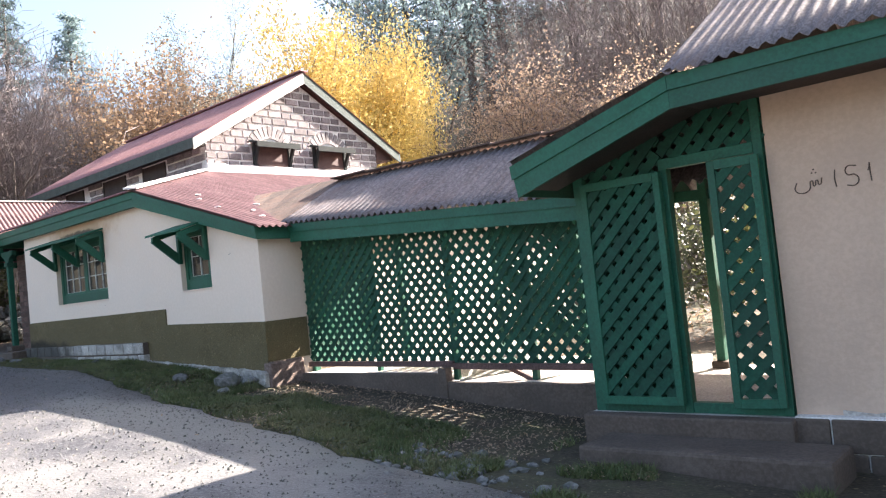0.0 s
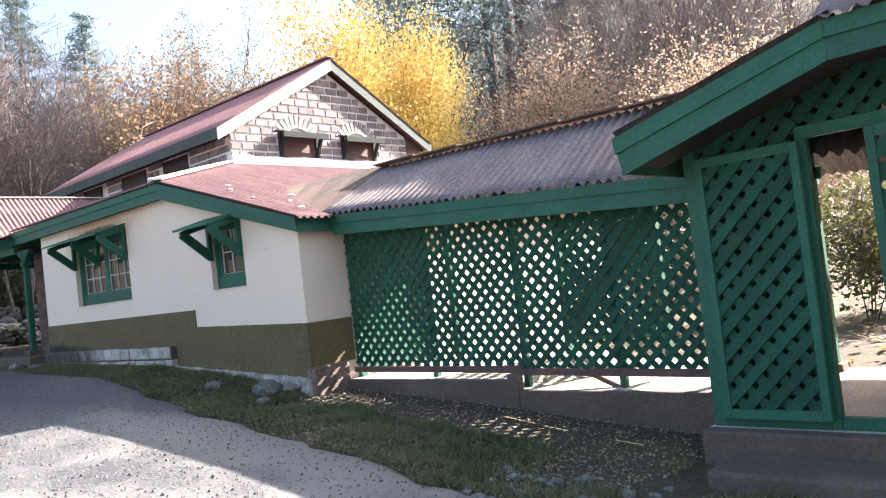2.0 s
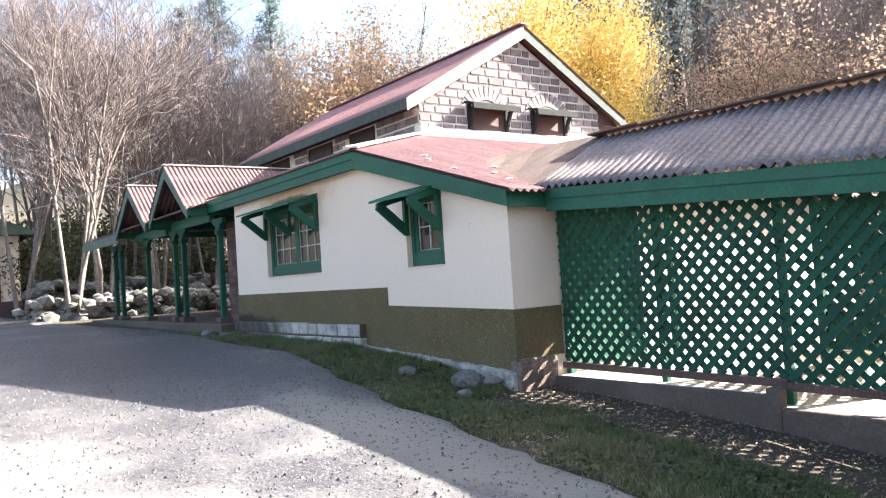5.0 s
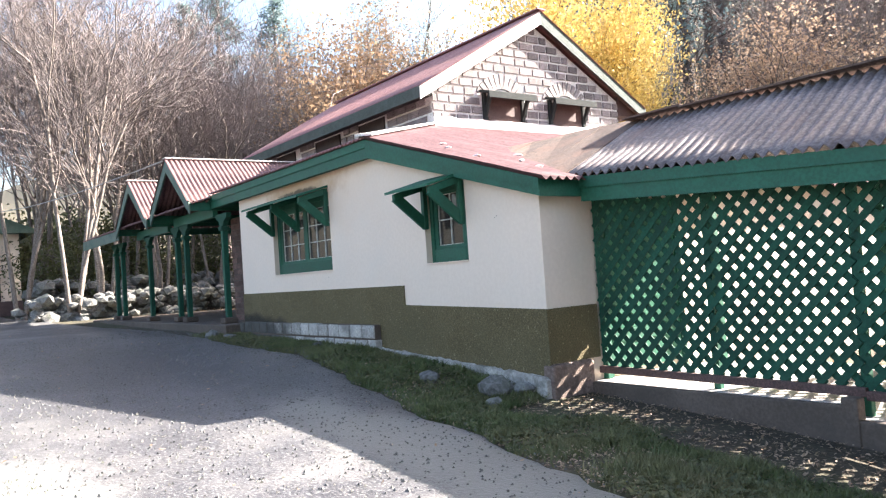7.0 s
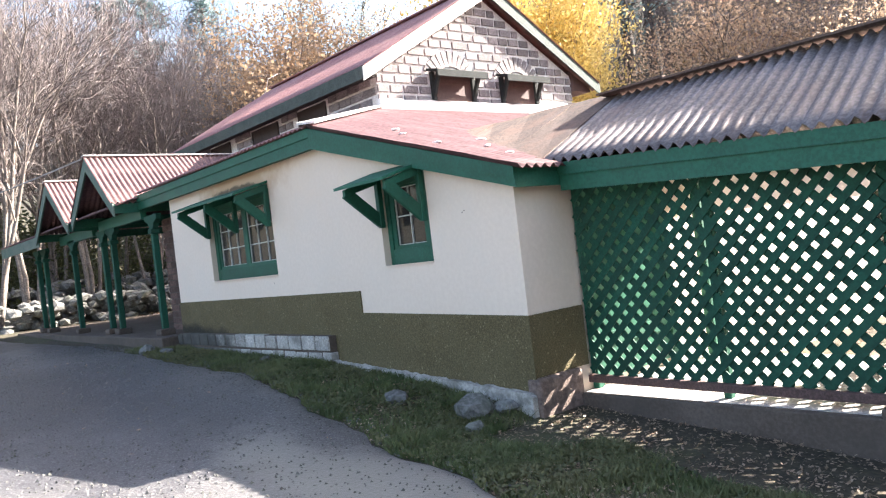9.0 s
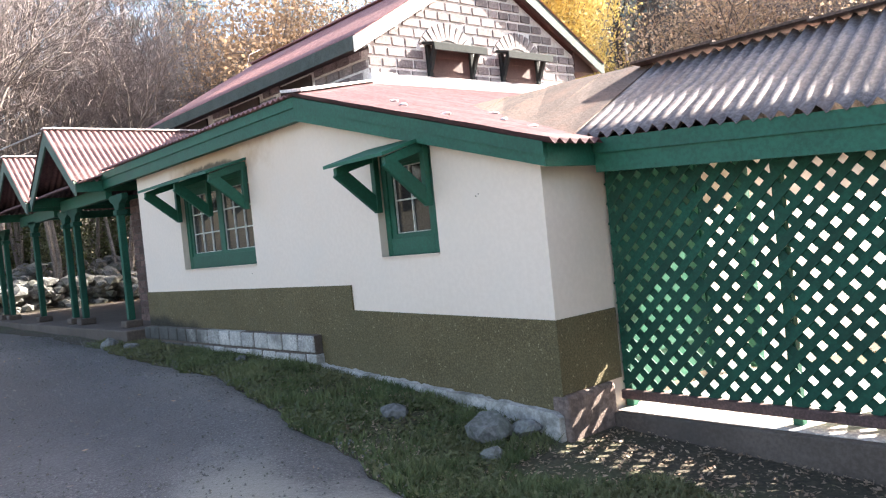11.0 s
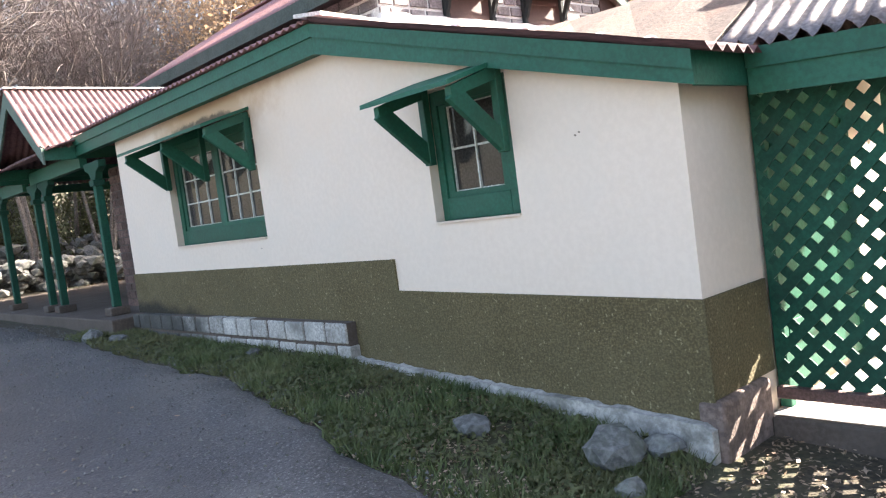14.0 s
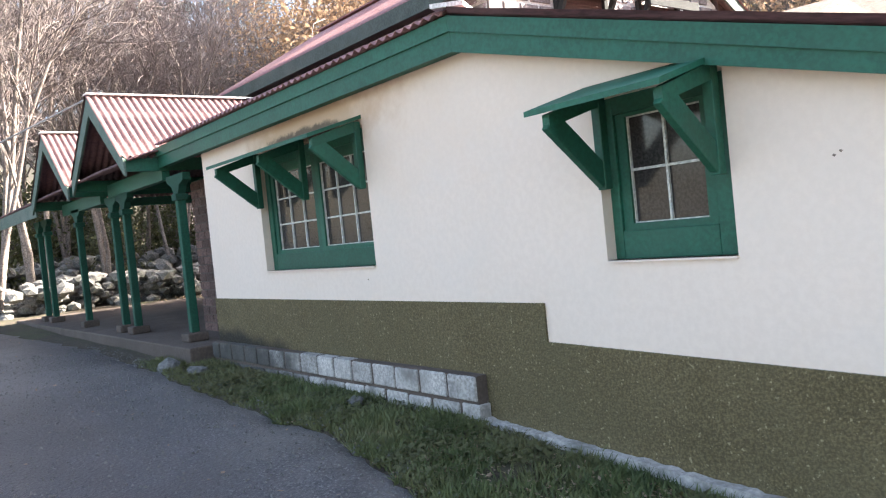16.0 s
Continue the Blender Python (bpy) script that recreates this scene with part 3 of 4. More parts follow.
def vent(y0, y1, z0, z1):
    w = empty("vent_window", (GX, (y0 + y1) / 2, z0))
    parts = [box("shutter", (GX - 0.011, y0, z0), (GX + 0.012, y1, z1), M_BROWN),
             box("shutter_rail", (GX + 0.0125, y0 + 0.05, z0 + 0.02), (GX + 0.03, y1 - 0.05, z0 + 0.10), M_BROWN, bevel=0.004),
             box("shutter_rail", (GX + 0.0125, y0 + 0.05, z1 - 0.16), (GX + 0.03, y1 - 0.05, z1 - 0.08), M_BROWN, bevel=0.004),
             prism("hood", [(GX + 0.026, z1 + 0.05), (GX + 0.026, z1 + 0.10), (GX + 0.36, z1 + 0.02), (GX + 0.36, z1 - 0.12), (GX + 0.33, z1 - 0.12), (GX + 0.33, z1 - 0.01)], y0 - 0.17, y1 + 0.17, M_SLATE, bevel=0.008),
             box("sill", (GX + 0.002, y0 - 0.06, z0 - 0.05), (GX + 0.06, y1 + 0.06, z0 - 0.001), M_DARK)]
    for yy in (y0 - 0.04, y1 + 0.04):
        parts.append(box("frame", (GX + 0.0, yy - 0.04, z0), (GX + 0.07, yy + 0.04, z1 + 0.04), M_SLATE, bevel=0.005))
        arc = [(GX + 0.071, z0 + 0.10), (GX + 0.12, z0 + 0.17), (GX + 0.16, z0 + 0.28), (GX + 0.26, z1 - 0.08), (GX + 0.26, z1 + 0.0), (GX + 0.19, z1 + 0.0), (GX + 0.12, z0 + 0.36), (GX + 0.071, z0 + 0.26)]
        parts.append(prism("bracket", arc, yy - 0.03, yy + 0.03, M_SLATE))
    under(w, *parts)
    tagged(w, "small brown shuttered vent under a dark board hood", "window")


VENTS = [(11.40, 12.36, 5.02, 5.56), (13.26, 14.2, 5.02, 5.56)]
for vv in VENTS:
    vent(*vv)
CLERE = [(-18.15, -17.15), (-20.3, -19.15), (-22.6, -21.6)]
for a, b in CLERE:
    cw = empty("clerestory_window", ((a + b) / 2, 10.05, 4.95))
    under(cw, box("shutter", (a, 10.035, 4.7), (b, 10.058, 5.40), M_DARK), box("frame", (a - 0.05, 10.02, 4.7), (a - 0.001, 10.058, 5.40), M_DARK), box("frame", (b + 0.001, 10.02, 4.7), (b + 0.05, 10.058, 5.40), M_DARK))
    tagged(cw, "dark clerestory shutter under the eaves of the stone house", "window", group="clerestory windows")

# ---- porch ----
porch_floor = box("porch_floor", (-27.5, 6.12, 0.7), (-16.64, 10.05, 1.29), M_CONC, bevel=0.02)
tagged(porch_floor, "grey concrete porch floor with a worn kerb edge", "floor", kind="structure")


def porch_gable(cx, half, apex_z, foot_z, y0, y1, label):
    g = empty("porch_gable", (cx, y0, foot_z))
    sl = (apex_z - foot_z) / half
    parts = []
    for s in (-1, 1):
        parts.append(corrugated("sheet", lambda u, s=s: (cx + s * half, u, foot_z), lambda u: (cx, u, apex_z), y0, y1, M_PORCH, rows=4, pitch=0.10, amp=0.024))
        parts.append(prism("barge_board", [(cx + s * (half + 0.02), foot_z - 0.24), (cx + s * (half + 0.02), foot_z - 0.03), (cx, apex_z - 0.03), (cx, apex_z - 0.28)], y0 + 0.02, y0 + 0.05, M_GREEN_FADED))
        parts.append(beam("eave_board", (cx + s * (half - 0.03), y0 + 0.06, foot_z - 0.1), (cx + s * (half - 0.03), y1, foot_z - 0.1), 0.16, 0.03, M_GREEN))
    # dark sheet added to stand for the shade inside the gable
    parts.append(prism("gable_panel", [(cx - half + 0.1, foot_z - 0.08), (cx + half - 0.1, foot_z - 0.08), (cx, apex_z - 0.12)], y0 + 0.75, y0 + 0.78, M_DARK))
    parts.append(beam("ridge_cap", (cx, y0, apex_z + 0.01), (cx, y1, apex_z + 0.01), 0.16, 0.02, M_FLASH, side=(1, 0, 0)))
    parts.append(box("tie_beam", (cx - half + 0.05, 6.40, foot_z - 0.30), (cx + half - 0.05, 6.50, foot_z - 0.10), M_GREEN))
    under(g, *parts)
    tagged(g, label, "porch roof")


porch_gable(-19.0, 1.30, 4.66, 3.64, 5.9, 9.0, "small red iron gable over the porch with green boards")
porch_gable(-22.0, 1.35, 4.62, 3.60, 5.9, 9.0, "farther red iron porch gable with faded green boards")
p_roof = empty("porch_roof", (-22, 6, 3.6))
ps = corrugated("sheet", lambda u: (u, 5.97, 3.60), lambda u: (u, 10.05, 4.85), -27.6, -17.6, M_PORCH, rows=4)
pf = box("fascia", (-27.6, 5.985, 3.33), (-23.4, 6.015, 3.57), M_GREEN_FADED)
under(p_roof, ps, pf)
tagged(p_roof, "red corrugated lean-to roof over the porch", "roof")


def porch_post(x, y=6.45):
    p = empty("porch_post", (x, y, 1.29))
    parts = [box("base", (x - 0.13, y - 0.13, 1.29), (x + 0.13, y + 0.13, 1.40), M_CONC, bevel=0.02), box("shaft", (x - 0.052, y - 0.052, 1.40), (x + 0.052, y + 0.052, 3.12), M_LATTICE, bevel=0.012),
             box("shaft_cap", (x - 0.08, y - 0.08, 3.04), (x + 0.08, y + 0.08, 3.12), M_LATTICE, bevel=0.008),
             prism("bracket", [(x - 0.30, 3.36), (x + 0.30, 3.36), (x + 0.28, 3.27), (x + 0.14, 3.22), (x + 0.08, 3.121), (x - 0.08, 3.121), (x - 0.14, 3.22), (x - 0.28, 3.27)], y - 0.05, y + 0.05, M_LATTICE, bevel=0.008)]
    under(p, *parts)
    tagged(p, "green timber porch post on a concrete base", "post", group="porch posts")
    return p


first_post = porch_post(-17.33)
for px in (-19.6, -20.2, -22.4, -25.0, -25.7):
    copy_thing(first_post, Matrix.Translation((px, 6.45, 1.29)))
jamb = box("brick_pier", (-18.40, 7.01, 1.29), (-17.82, 7.5, 3.36), M_CONC)
tagged(jamb, "dark brick pier with pale joints standing in the porch", "pier", kind="structure")
for k in range(18):
    x = -18.42 - (0.12 if k % 2 else 0)
    while x < -17.85:
        a, b = max(-18.41, x), min(-17.81, x + 0.225)
        if b - a > 0.04:
            box("brick", (a, 6.995, 1.30 + k * 0.114), (b, 7.2, 1.398 + k * 0.114), M_BRICK, jamb)
        x += 0.24
edge_board = box("corner_board", (-16.665, WALL_Y + 0.02, 1.29), (-16.632, WALL_Y + 0.3, 3.5), M_BROWN)
tagged(edge_board, "dark brown board on the wing's porch corner", "trim", kind="structure")

# ---- lattice corridor ----
LY = 7.19
slab_l = box("corridor_floor_left", (SIDE_X + 0.02, 7.08, 0.2), (-6.1, 9.2, 0.735), M_FLOOR, bevel=0.015)
slab_r = box("corridor_floor_right", (-6.1, 7.10, 0.1), (-3.7, 9.2, 0.63), M_FLOOR, bevel=0.015)
slab_e = box("entrance_floor", (-3.7, 6.36, 0.0), (-1.95, 9.2, 0.50), M_FLOOR, bevel=0.015)
kerb_l = box("kerb_left", (SIDE_X + 0.06, 7.0, 0.2), (-6.1, 7.078, 0.738), M_CONC, bevel=0.015)
kerb_r = box("kerb_right", (-6.1, 7.02, 0.1), (-3.7, 7.098, 0.633), M_CONC, bevel=0.015)
for o in (slab_l, slab_r, slab_e):
    tagged(o, "pale worn screed floor of the covered way", "floor", kind="structure")
for o in (kerb_l, kerb_r):
    tagged(o, "dark concrete kerb under the lattice", "kerb", kind="structure")


def lattice(parent, x0, x1, z0, z1, y, pitch=0.155, width=0.058, depth=0.014, top=None, skip=0.0, to=None):
    """Crossed slats in two layers within a rectangle whose top may slope."""
    hgt = z1 - z0
    for layer, s in ((0, 1), (1, -1)):
        yy = y + layer * (depth + 0.002)
        c = x0 - hgt
        while c < x1 + hgt:
            pts = []
            for zz in (0.0, hgt):
                pts.append((c + (zz if s > 0 else hgt - zz), z0 + zz))
            (xa, za), (xb, zb) = pts
            # clip to x range
            ok = True
            seg = [(xa, za), (xb, zb)]
            for lim, sign in ((x0, 1), (x1, -1)):
                (ax, az), (bx, bz) = seg
                da, db = (ax - lim) * sign, (bx - lim) * sign
                if da < 0 and db < 0:
                    ok = False
                    break
                if da < 0 or db < 0:
                    f = da / (da - db)
                    cut = (ax + (bx - ax) * f, az + (bz - az) * f)
                    seg = [cut, (bx, bz)] if da < 0 else [(ax, az), cut]
            if ok and top is not None:
                (ax, az), (bx, bz) = seg
                da, db = top(ax) - az, top(bx) - bz
                if da < 0 and db < 0:
                    ok = False
                elif da < 0 or db < 0:
                    f = da / (da - db)
                    cut = (ax + (bx - ax) * f, az + (bz - az) * f)
                    seg = [cut, (bx, bz)] if da < 0 else [(ax, az), cut]
            if ok and math.dist(seg[0], seg[1]) > 0.06:
                j = random.uniform(-0.006, 0.006)
                p, q = (seg[0][0] + j, yy, seg[0][1]), (seg[1][0] + j, yy, seg[1][1])
                sl = beam("slat", p, q, width * random.uniform(0.94, 1.06), depth, M_LATTICE, side=(1, 0, -s))
                under(parent, sl)
            c += pitch


screen = empty("lattice_screen", (-6.2, LY, 0.8))
corr_top = lambda x: 2.66 + (x + 8.45) * (2.42 - 2.66) / 4.4
lattice(screen, -8.66, -6.035, 0.86, 2.62, LY)
lattice(screen, -6.03, -3.72, 0.80, 2.52, LY)
for a, b in (((-8.68, LY - 0.02, 0.845), (-6.0, LY - 0.02, 0.825)), ((-6.0, LY - 0.02, 0.80), (-3.7, LY - 0.02, 0.775))):
    under(screen, beam("rail", a, b, 0.07, 0.06, M_BROWN, bevel=0.006))
for x, zb in ((-8.67, 0.735), (-7.35, 0.735), (-6.04, 0.5), (-4.9, 0.63), (-3.75, 0.5)):
    under(screen, box("post", (x - 0.034, LY + 0.035, zb), (x + 0.034, LY + 0.10, corr_top(x) + 0.05), M_GREEN, bevel=0.006))
under(screen, box("stump", (-6.13, 7.0, 0.35), (-6.0, 7.12, 0.80), M_CONC, bevel=0.015))
under(screen, beam("brace", (-4.95, LY + 0.075, 0.63), (-5.35, LY + 0.075, 0.80), 0.05, 0.05, M_BROWN))
tagged(screen, "green painted diagonal lattice screen with square gaps", "lattice screen")

rear = empty("rear_lattice", (-6, 9.0, 0.8))
lattice(rear, -6.6, -5.3, 0.95, 2.4, 9.0, pitch=0.17)
for x in (-6.64, -5.28):
    under(rear, box("post", (x - 0.04, 8.97, 0.63), (x + 0.04, 9.05, 2.66), M_GREEN))
under(rear, box("rail", (-6.6, 8.98, 0.9), (-5.3, 9.04, 0.97), M_GREEN), box("rail", (-6.6, 8.98, 2.38), (-5.3, 9.04, 2.45), M_GREEN))
tagged(rear, "green lattice panel on the far side of the covered way", "lattice screen")
for x in (-8.5, -3.5):
    bp = empty("rear_post", (x, 8.98, 0.5))
    under(bp, box("shaft", (x - 0.05, 8.93, 0.58), (x + 0.05, 9.03, 2.85), M_GREEN, bevel=0.008), box("base", (x - 0.1, 8.88, 0.49), (x + 0.1, 9.08, 0.58), M_CONC, bevel=0.015))
    tagged(bp, "green timber post at the back of the covered way", "post", group="rear posts")

gdoor = empty("green_door", (SIDE_X, 8.0, 0.74))
under(gdoor, box("leaf", (SIDE_X + 0.002, 7.34, 0.80), (SIDE_X + 0.04, 8.5, 2.62), M_DOOR), box("frame", (SIDE_X + 0.002, 7.26, 0.74), (SIDE_X + 0.06, 7.338, 2.68), M_GREEN), box("frame", (SIDE_X + 0.002, 8.502, 0.74), (SIDE_X + 0.06, 8.58, 2.68), M_GREEN),
      box("ledge_board", (SIDE_X + 0.041, 7.36, 1.1), (SIDE_X + 0.06, 8.48, 1.22), M_GREEN), box("ledge_board", (SIDE_X + 0.041, 7.36, 2.2), (SIDE_X + 0.06, 8.48, 2.32), M_GREEN))
tagged(gdoor, "closed green plank door in the end wall behind lattice", "door")

# corridor roof
c_roof = empty("corridor_roof", (-6, 8, 2.8))
CE, CR, CB = 6.88, 8.30, 9.55
eave_z = lambda x: 2.835 + (x + 8.4) * (2.53 - 2.835) / 4.7
ridge_z = lambda x: 3.53 + (x + 8.6) * (3.42 - 3.53) / 4.9
c_front = corrugated("sheet", lambda u: (u, CE, eave_z(u)), lambda u: (u - 0.15, CR, ridge_z(u)), -8.75, -2.4, M_IRON, rows=6, amp=0.029, sag=0.02)
c_back = corrugated("sheet", lambda u: (u, CB, eave_z(u)), lambda u: (u - 0.15, CR, ridge_z(u)), -9.4, -2.4, M_IRON, rows=6, sag=0.02)
for k in range(8):
    x = -9.0 + k * 0.78
    under(c_roof, beam("ridge_cap", (x, CR, ridge_z(x) + 0.03), (x + 0.80, CR, ridge_z(x + 0.8) + 0.045), 0.30, 0.02, M_RUST, side=(0, 1, 0.04 * (k % 3 - 1))))
for k in range(4):
    x0, x1 = -8.72 - 0.62 * k, -8.72 - 0.62 * (k + 1) - 0.06
    ya, yb = CE + 0.02 + 0.27 * k, CE + 0.02 + 0.27 * (k + 1)
    v = [(x0, ya, eave_z(-8.7) + 0.03 + 0.17 * k), (x1, yb, eave_z(-8.7) + 0.05 + 0.17 * (k + 1)), (x1 - 0.15, CR + 0.1, 3.61 + 0.015 * k), (x0 - 0.15, CR + 0.1, 3.59 + 0.015 * k)]
    v = [Vector(p) + Vector((0, 0, 0.01 * (k % 2))) for p in v]
    under(c_roof, mesh("rusty_sheet", v + [p - Vector((0, 0, 0.008)) for p in v], [(0, 3, 2, 1), (4, 5, 6, 7), (0, 1, 5, 4), (1, 2, 6, 5), (2, 3, 7, 6), (3, 0, 4, 7)], M_RUST))
cf = prism("fascia", [(-8.54, 2.57), (-8.54, 2.82), (-3.7, 2.505), (-3.7, 2.26)], CE + 0.03, CE + 0.06, M_GREEN)
cf2 = prism("fascia_strip", [(-8.54, 2.71), (-8.54, 2.82), (-3.7, 2.505), (-3.7, 2.40)], CE + 0.012, CE + 0.029, M_GREEN)
ch = beam("header", (-8.6, LY + 0.05, 2.68), (-3.7, LY + 0.05, 2.44), 0.12, 0.06, M_GREEN)
chb = beam("header", (-8.6, 9.0, 2.72), (-3.4, 9.0, 2.5), 0.12, 0.06, M_GREEN)
under(c_roof, c_front, c_back, cf, cf2, ch, chb)
for x in (-8.0, -7.0, -6.0, -5.0, -4.0, -3.0):
    under(c_roof, beam("rafter", (x, CE + 0.08, eave_z(x) - 0.06), (x, CR, ridge_z(x) - 0.08), 0.08, 0.05, M_DARK), beam("rafter", (x, CB - 0.05, eave_z(x) - 0.06), (x, CR, ridge_z(x) - 0.08), 0.08, 0.05, M_DARK))
tagged(c_roof, "weathered grey corrugated roof with rusty ridge and green fascia", "roof")

# ---- entrance house ----
EY = 6.42
BK = Vector((-2.38, 5.78, 3.2))
wall_e = box("wall_east", (-1.93, EY, -0.2), (5.0, EY + 0.3, 3.22), M_PEACH)
tagged(wall_e, "peach limewashed plaster wall with scrawled writing", "wall", kind="structure")
wall_e2 = box("wall_east_return", (-1.93, EY + 0.3, -0.2), (-1.63, 10.5, 3.3), M_PEACH)
tagged(wall_e2, "plaster return wall inside the entrance", "wall", kind="structure")
e_roof = empty("entrance_roof", (-2.4, 5.8, 3.2))
el = lambda x: BK.z + (x - BK.x) * 0.285
e1 = corrugated("sheet", lambda u: (-3.88, u, el(-3.88) + 0.02), lambda u: (BK.x + 0.05, u, BK.z + 0.01), BK.y - 0.05, 10.6, M_IRON, rows=6, sag=0.02)
e2 = corrugated("sheet", lambda u: (u, BK.y - 0.06, BK.z - 0.01), lambda u: (u, 9.2, BK.z + 3.42 * 0.6), BK.x - 0.06, 5.3, M_IRON, rows=8, amp=0.02, sag=0.04)
e2b = corrugated("sheet", lambda u: (u, 12.6, BK.z - 0.01), lambda u: (u, 9.2, BK.z + 3.42 * 0.6), BK.x - 0.06, 5.3, M_IRON, rows=4)
hipc = prism("gable_wall", [(6.0, BK.z - 0.05), (9.2, BK.z + 1.9), (12.4, BK.z - 0.05)], BK.x + 0.06, BK.x + 0.16, M_DARK, axis="x")
eb = prism("barge_board", [(BK.x, 3.18), (BK.x, 2.93), (-3.85, 2.47), (-3.90, 2.75)], BK.y, BK.y + 0.03, M_GREEN)
eb2 = prism("barge_strip", [(BK.x, 3.18), (BK.x, 3.07), (-3.89, 2.63), (-3.90, 2.75)], BK.y - 0.018, BK.y - 0.001, M_GREEN)
eb3 = box("fascia", (BK.x + 0.002, BK.y, 2.93), (5.3, BK.y + 0.03, 3.18), M_GREEN)
eb4 = box("fascia_strip", (BK.x + 0.002, BK.y - 0.018, 3.07), (5.3, BK.y - 0.001, 3.18), M_GREEN)
eb5 = box("fascia", (-3.875, BK.y + 0.032, 2.48), (-3.845, 10.5, 2.72), M_GREEN)
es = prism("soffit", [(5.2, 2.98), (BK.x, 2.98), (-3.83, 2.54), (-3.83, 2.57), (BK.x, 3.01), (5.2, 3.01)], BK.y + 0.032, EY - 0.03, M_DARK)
under(e_roof, e1, e2, e2b, hipc, eb, eb2, eb3, eb4, eb5, es)
for k in range(5):
    y = 6.9 + k * 0.7
    under(e_roof, beam("rafter", (-3.8, y, el(-3.8) - 0.06), (-1.7, y, el(-1.7) - 0.06), 0.09, 0.05, M_DARK), )
tagged(e_roof, "grey corrugated roof of the entrance with green barge boards", "roof")

ent = empty("entrance_lattice", (-2.8, EY, 0.5))
etop = lambda x: min(3.0, 2.99 + (x - BK.x) * 0.285)
lattice(ent, -3.56, -2.82, 0.56, 2.95, EY, pitch=0.165, width=0.075, depth=0.016, top=etop)
lattice(ent, -2.80, -1.95, 2.62, 3.02, EY, pitch=0.165, width=0.075, depth=0.016, top=etop)
under(ent, box("post", (-3.66, EY - 0.03, 0.50), (-3.565, EY + 0.06, 2.62), M_GREEN, bevel=0.006), box("post", (-2.82, EY - 0.02, 0.50), (-2.75, EY + 0.07, 2.58), M_GREEN, bevel=0.006), box("post", (-2.02, EY - 0.02, 0.50), (-1.945, EY + 0.07, 3.0), M_GREEN, bevel=0.006),
      box("rail", (-2.82, EY - 0.022, 2.56), (-2.02, EY + 0.06, 2.65), M_GREEN, bevel=0.006), box("threshold", (-2.75, EY - 0.01, 0.50), (-2.02, EY + 0.06, 0.59), M_GREEN, bevel=0.006), box("rail", (-3.565, EY - 0.022, 0.50), (-2.82, EY + 0.05, 0.575), M_GREEN))
tagged(ent, "green lattice front of the entrance around its doorway", "lattice screen")


def lattice_leaf(x0, x1, hinge, turn, label):
    d = empty("lattice_door", (hinge, EY - 0.03, 0.6))
    y = EY - 0.10
    lattice(d, x0 + 0.03, x1 - 0.03, 0.63, 2.50, y, pitch=0.165, width=0.075, depth=0.016)
    under(d, box("stile", (x0, y - 0.02, 0.58), (x0 + 0.06, y + 0.045, 2.54), M_GREEN, bevel=0.005), box("stile", (x1 - 0.06, y - 0.02, 0.58), (x1, y + 0.045, 2.54), M_GREEN, bevel=0.005),
          box("rail", (x0 + 0.06, y - 0.021, 0.58), (x1 - 0.06, y + 0.044, 0.65), M_GREEN), box("rail", (x0 + 0.06, y - 0.021, 2.47), (x1 - 0.06, y + 0.044, 2.54), M_GREEN))
    d.rotation_euler = (0, 0, radians(turn))
    tagged(d, label, "door")


lattice_leaf(-3.54, -2.78, -3.54, 0, "green lattice door leaf folded back against the screen")
lattice_leaf(-2.36, -1.97, -1.97, 8, "narrow green lattice door leaf standing ajar")

plinth = box("entrance_plinth", (-3.70, 6.20, -0.1), (-1.9, 6.358, 0.503), M_CONC, bevel=0.02)
tagged(plinth, "concrete plinth at the entrance threshold", "plinth", kind="structure")
steps = box("entrance_step", (-3.45, 5.66, -0.1), (-1.5, 6.198, 0.36), M_CONC, bevel=0.03)
tagged(steps, "worn concrete doorstep", "step", kind="structure")
base_e = box("stone_base", (-1.92, EY - 0.10, -0.2), (5.0, EY - 0.001, 0.52), M_MORTAR)
tagged(base_e, "stone block base course under the plaster", "footing", kind="structure")
for row in range(2):
    x = -1.91 - 0.2 * row
    while x < 4.5:
        w = random.uniform(0.38, 0.55)
        box("block", (max(-1.918, x), EY - 0.13, 0.02 + row * 0.25), (x + w - 0.015, EY - 0.02, 0.26 + row * 0.25), M_CONC, base_e, bevel=0.01)
        x += w
rag = [(-1.6 + 0.22 * i, 0.56 + 0.05 * noise.noise((i * 1.7, 0, 0)) + (0.05 if i > 2 else 0)) for i in range(20)]
bare = prism("broken_plaster", [(-1.6, 0.5)] + rag + [(2.6, 0.5)], EY - 0.012, EY - 0.001, M_FLOOR)
tagged(bare, "patch of broken plaster along the wall's foot", "plaster", kind="structure")


def stroke(name, pts, parent, radius=0.0045, y=EY - 0.004):
    cu = bpy.data.curves.new(name, "CURVE")
    cu.dimensions, cu.bevel_depth, cu.bevel_resolution, cu.resolution_u = "3D", radius, 1, 6
    sp = cu.splines.new("BEZIER")
    sp.bezier_points.add(len(pts) - 1)
    for b, (x, z) in zip(sp.bezier_points, pts):
        b.co = (-1.745 + (x + 1.70) * 0.72, y, 2.26 + (z - 2.1) * 0.7)
        b.handle_left_type = b.handle_right_type = "AUTO"
    cu.materials.append(M_INK)
    ob = new(name, cu)
    under(parent, ob)
    return ob


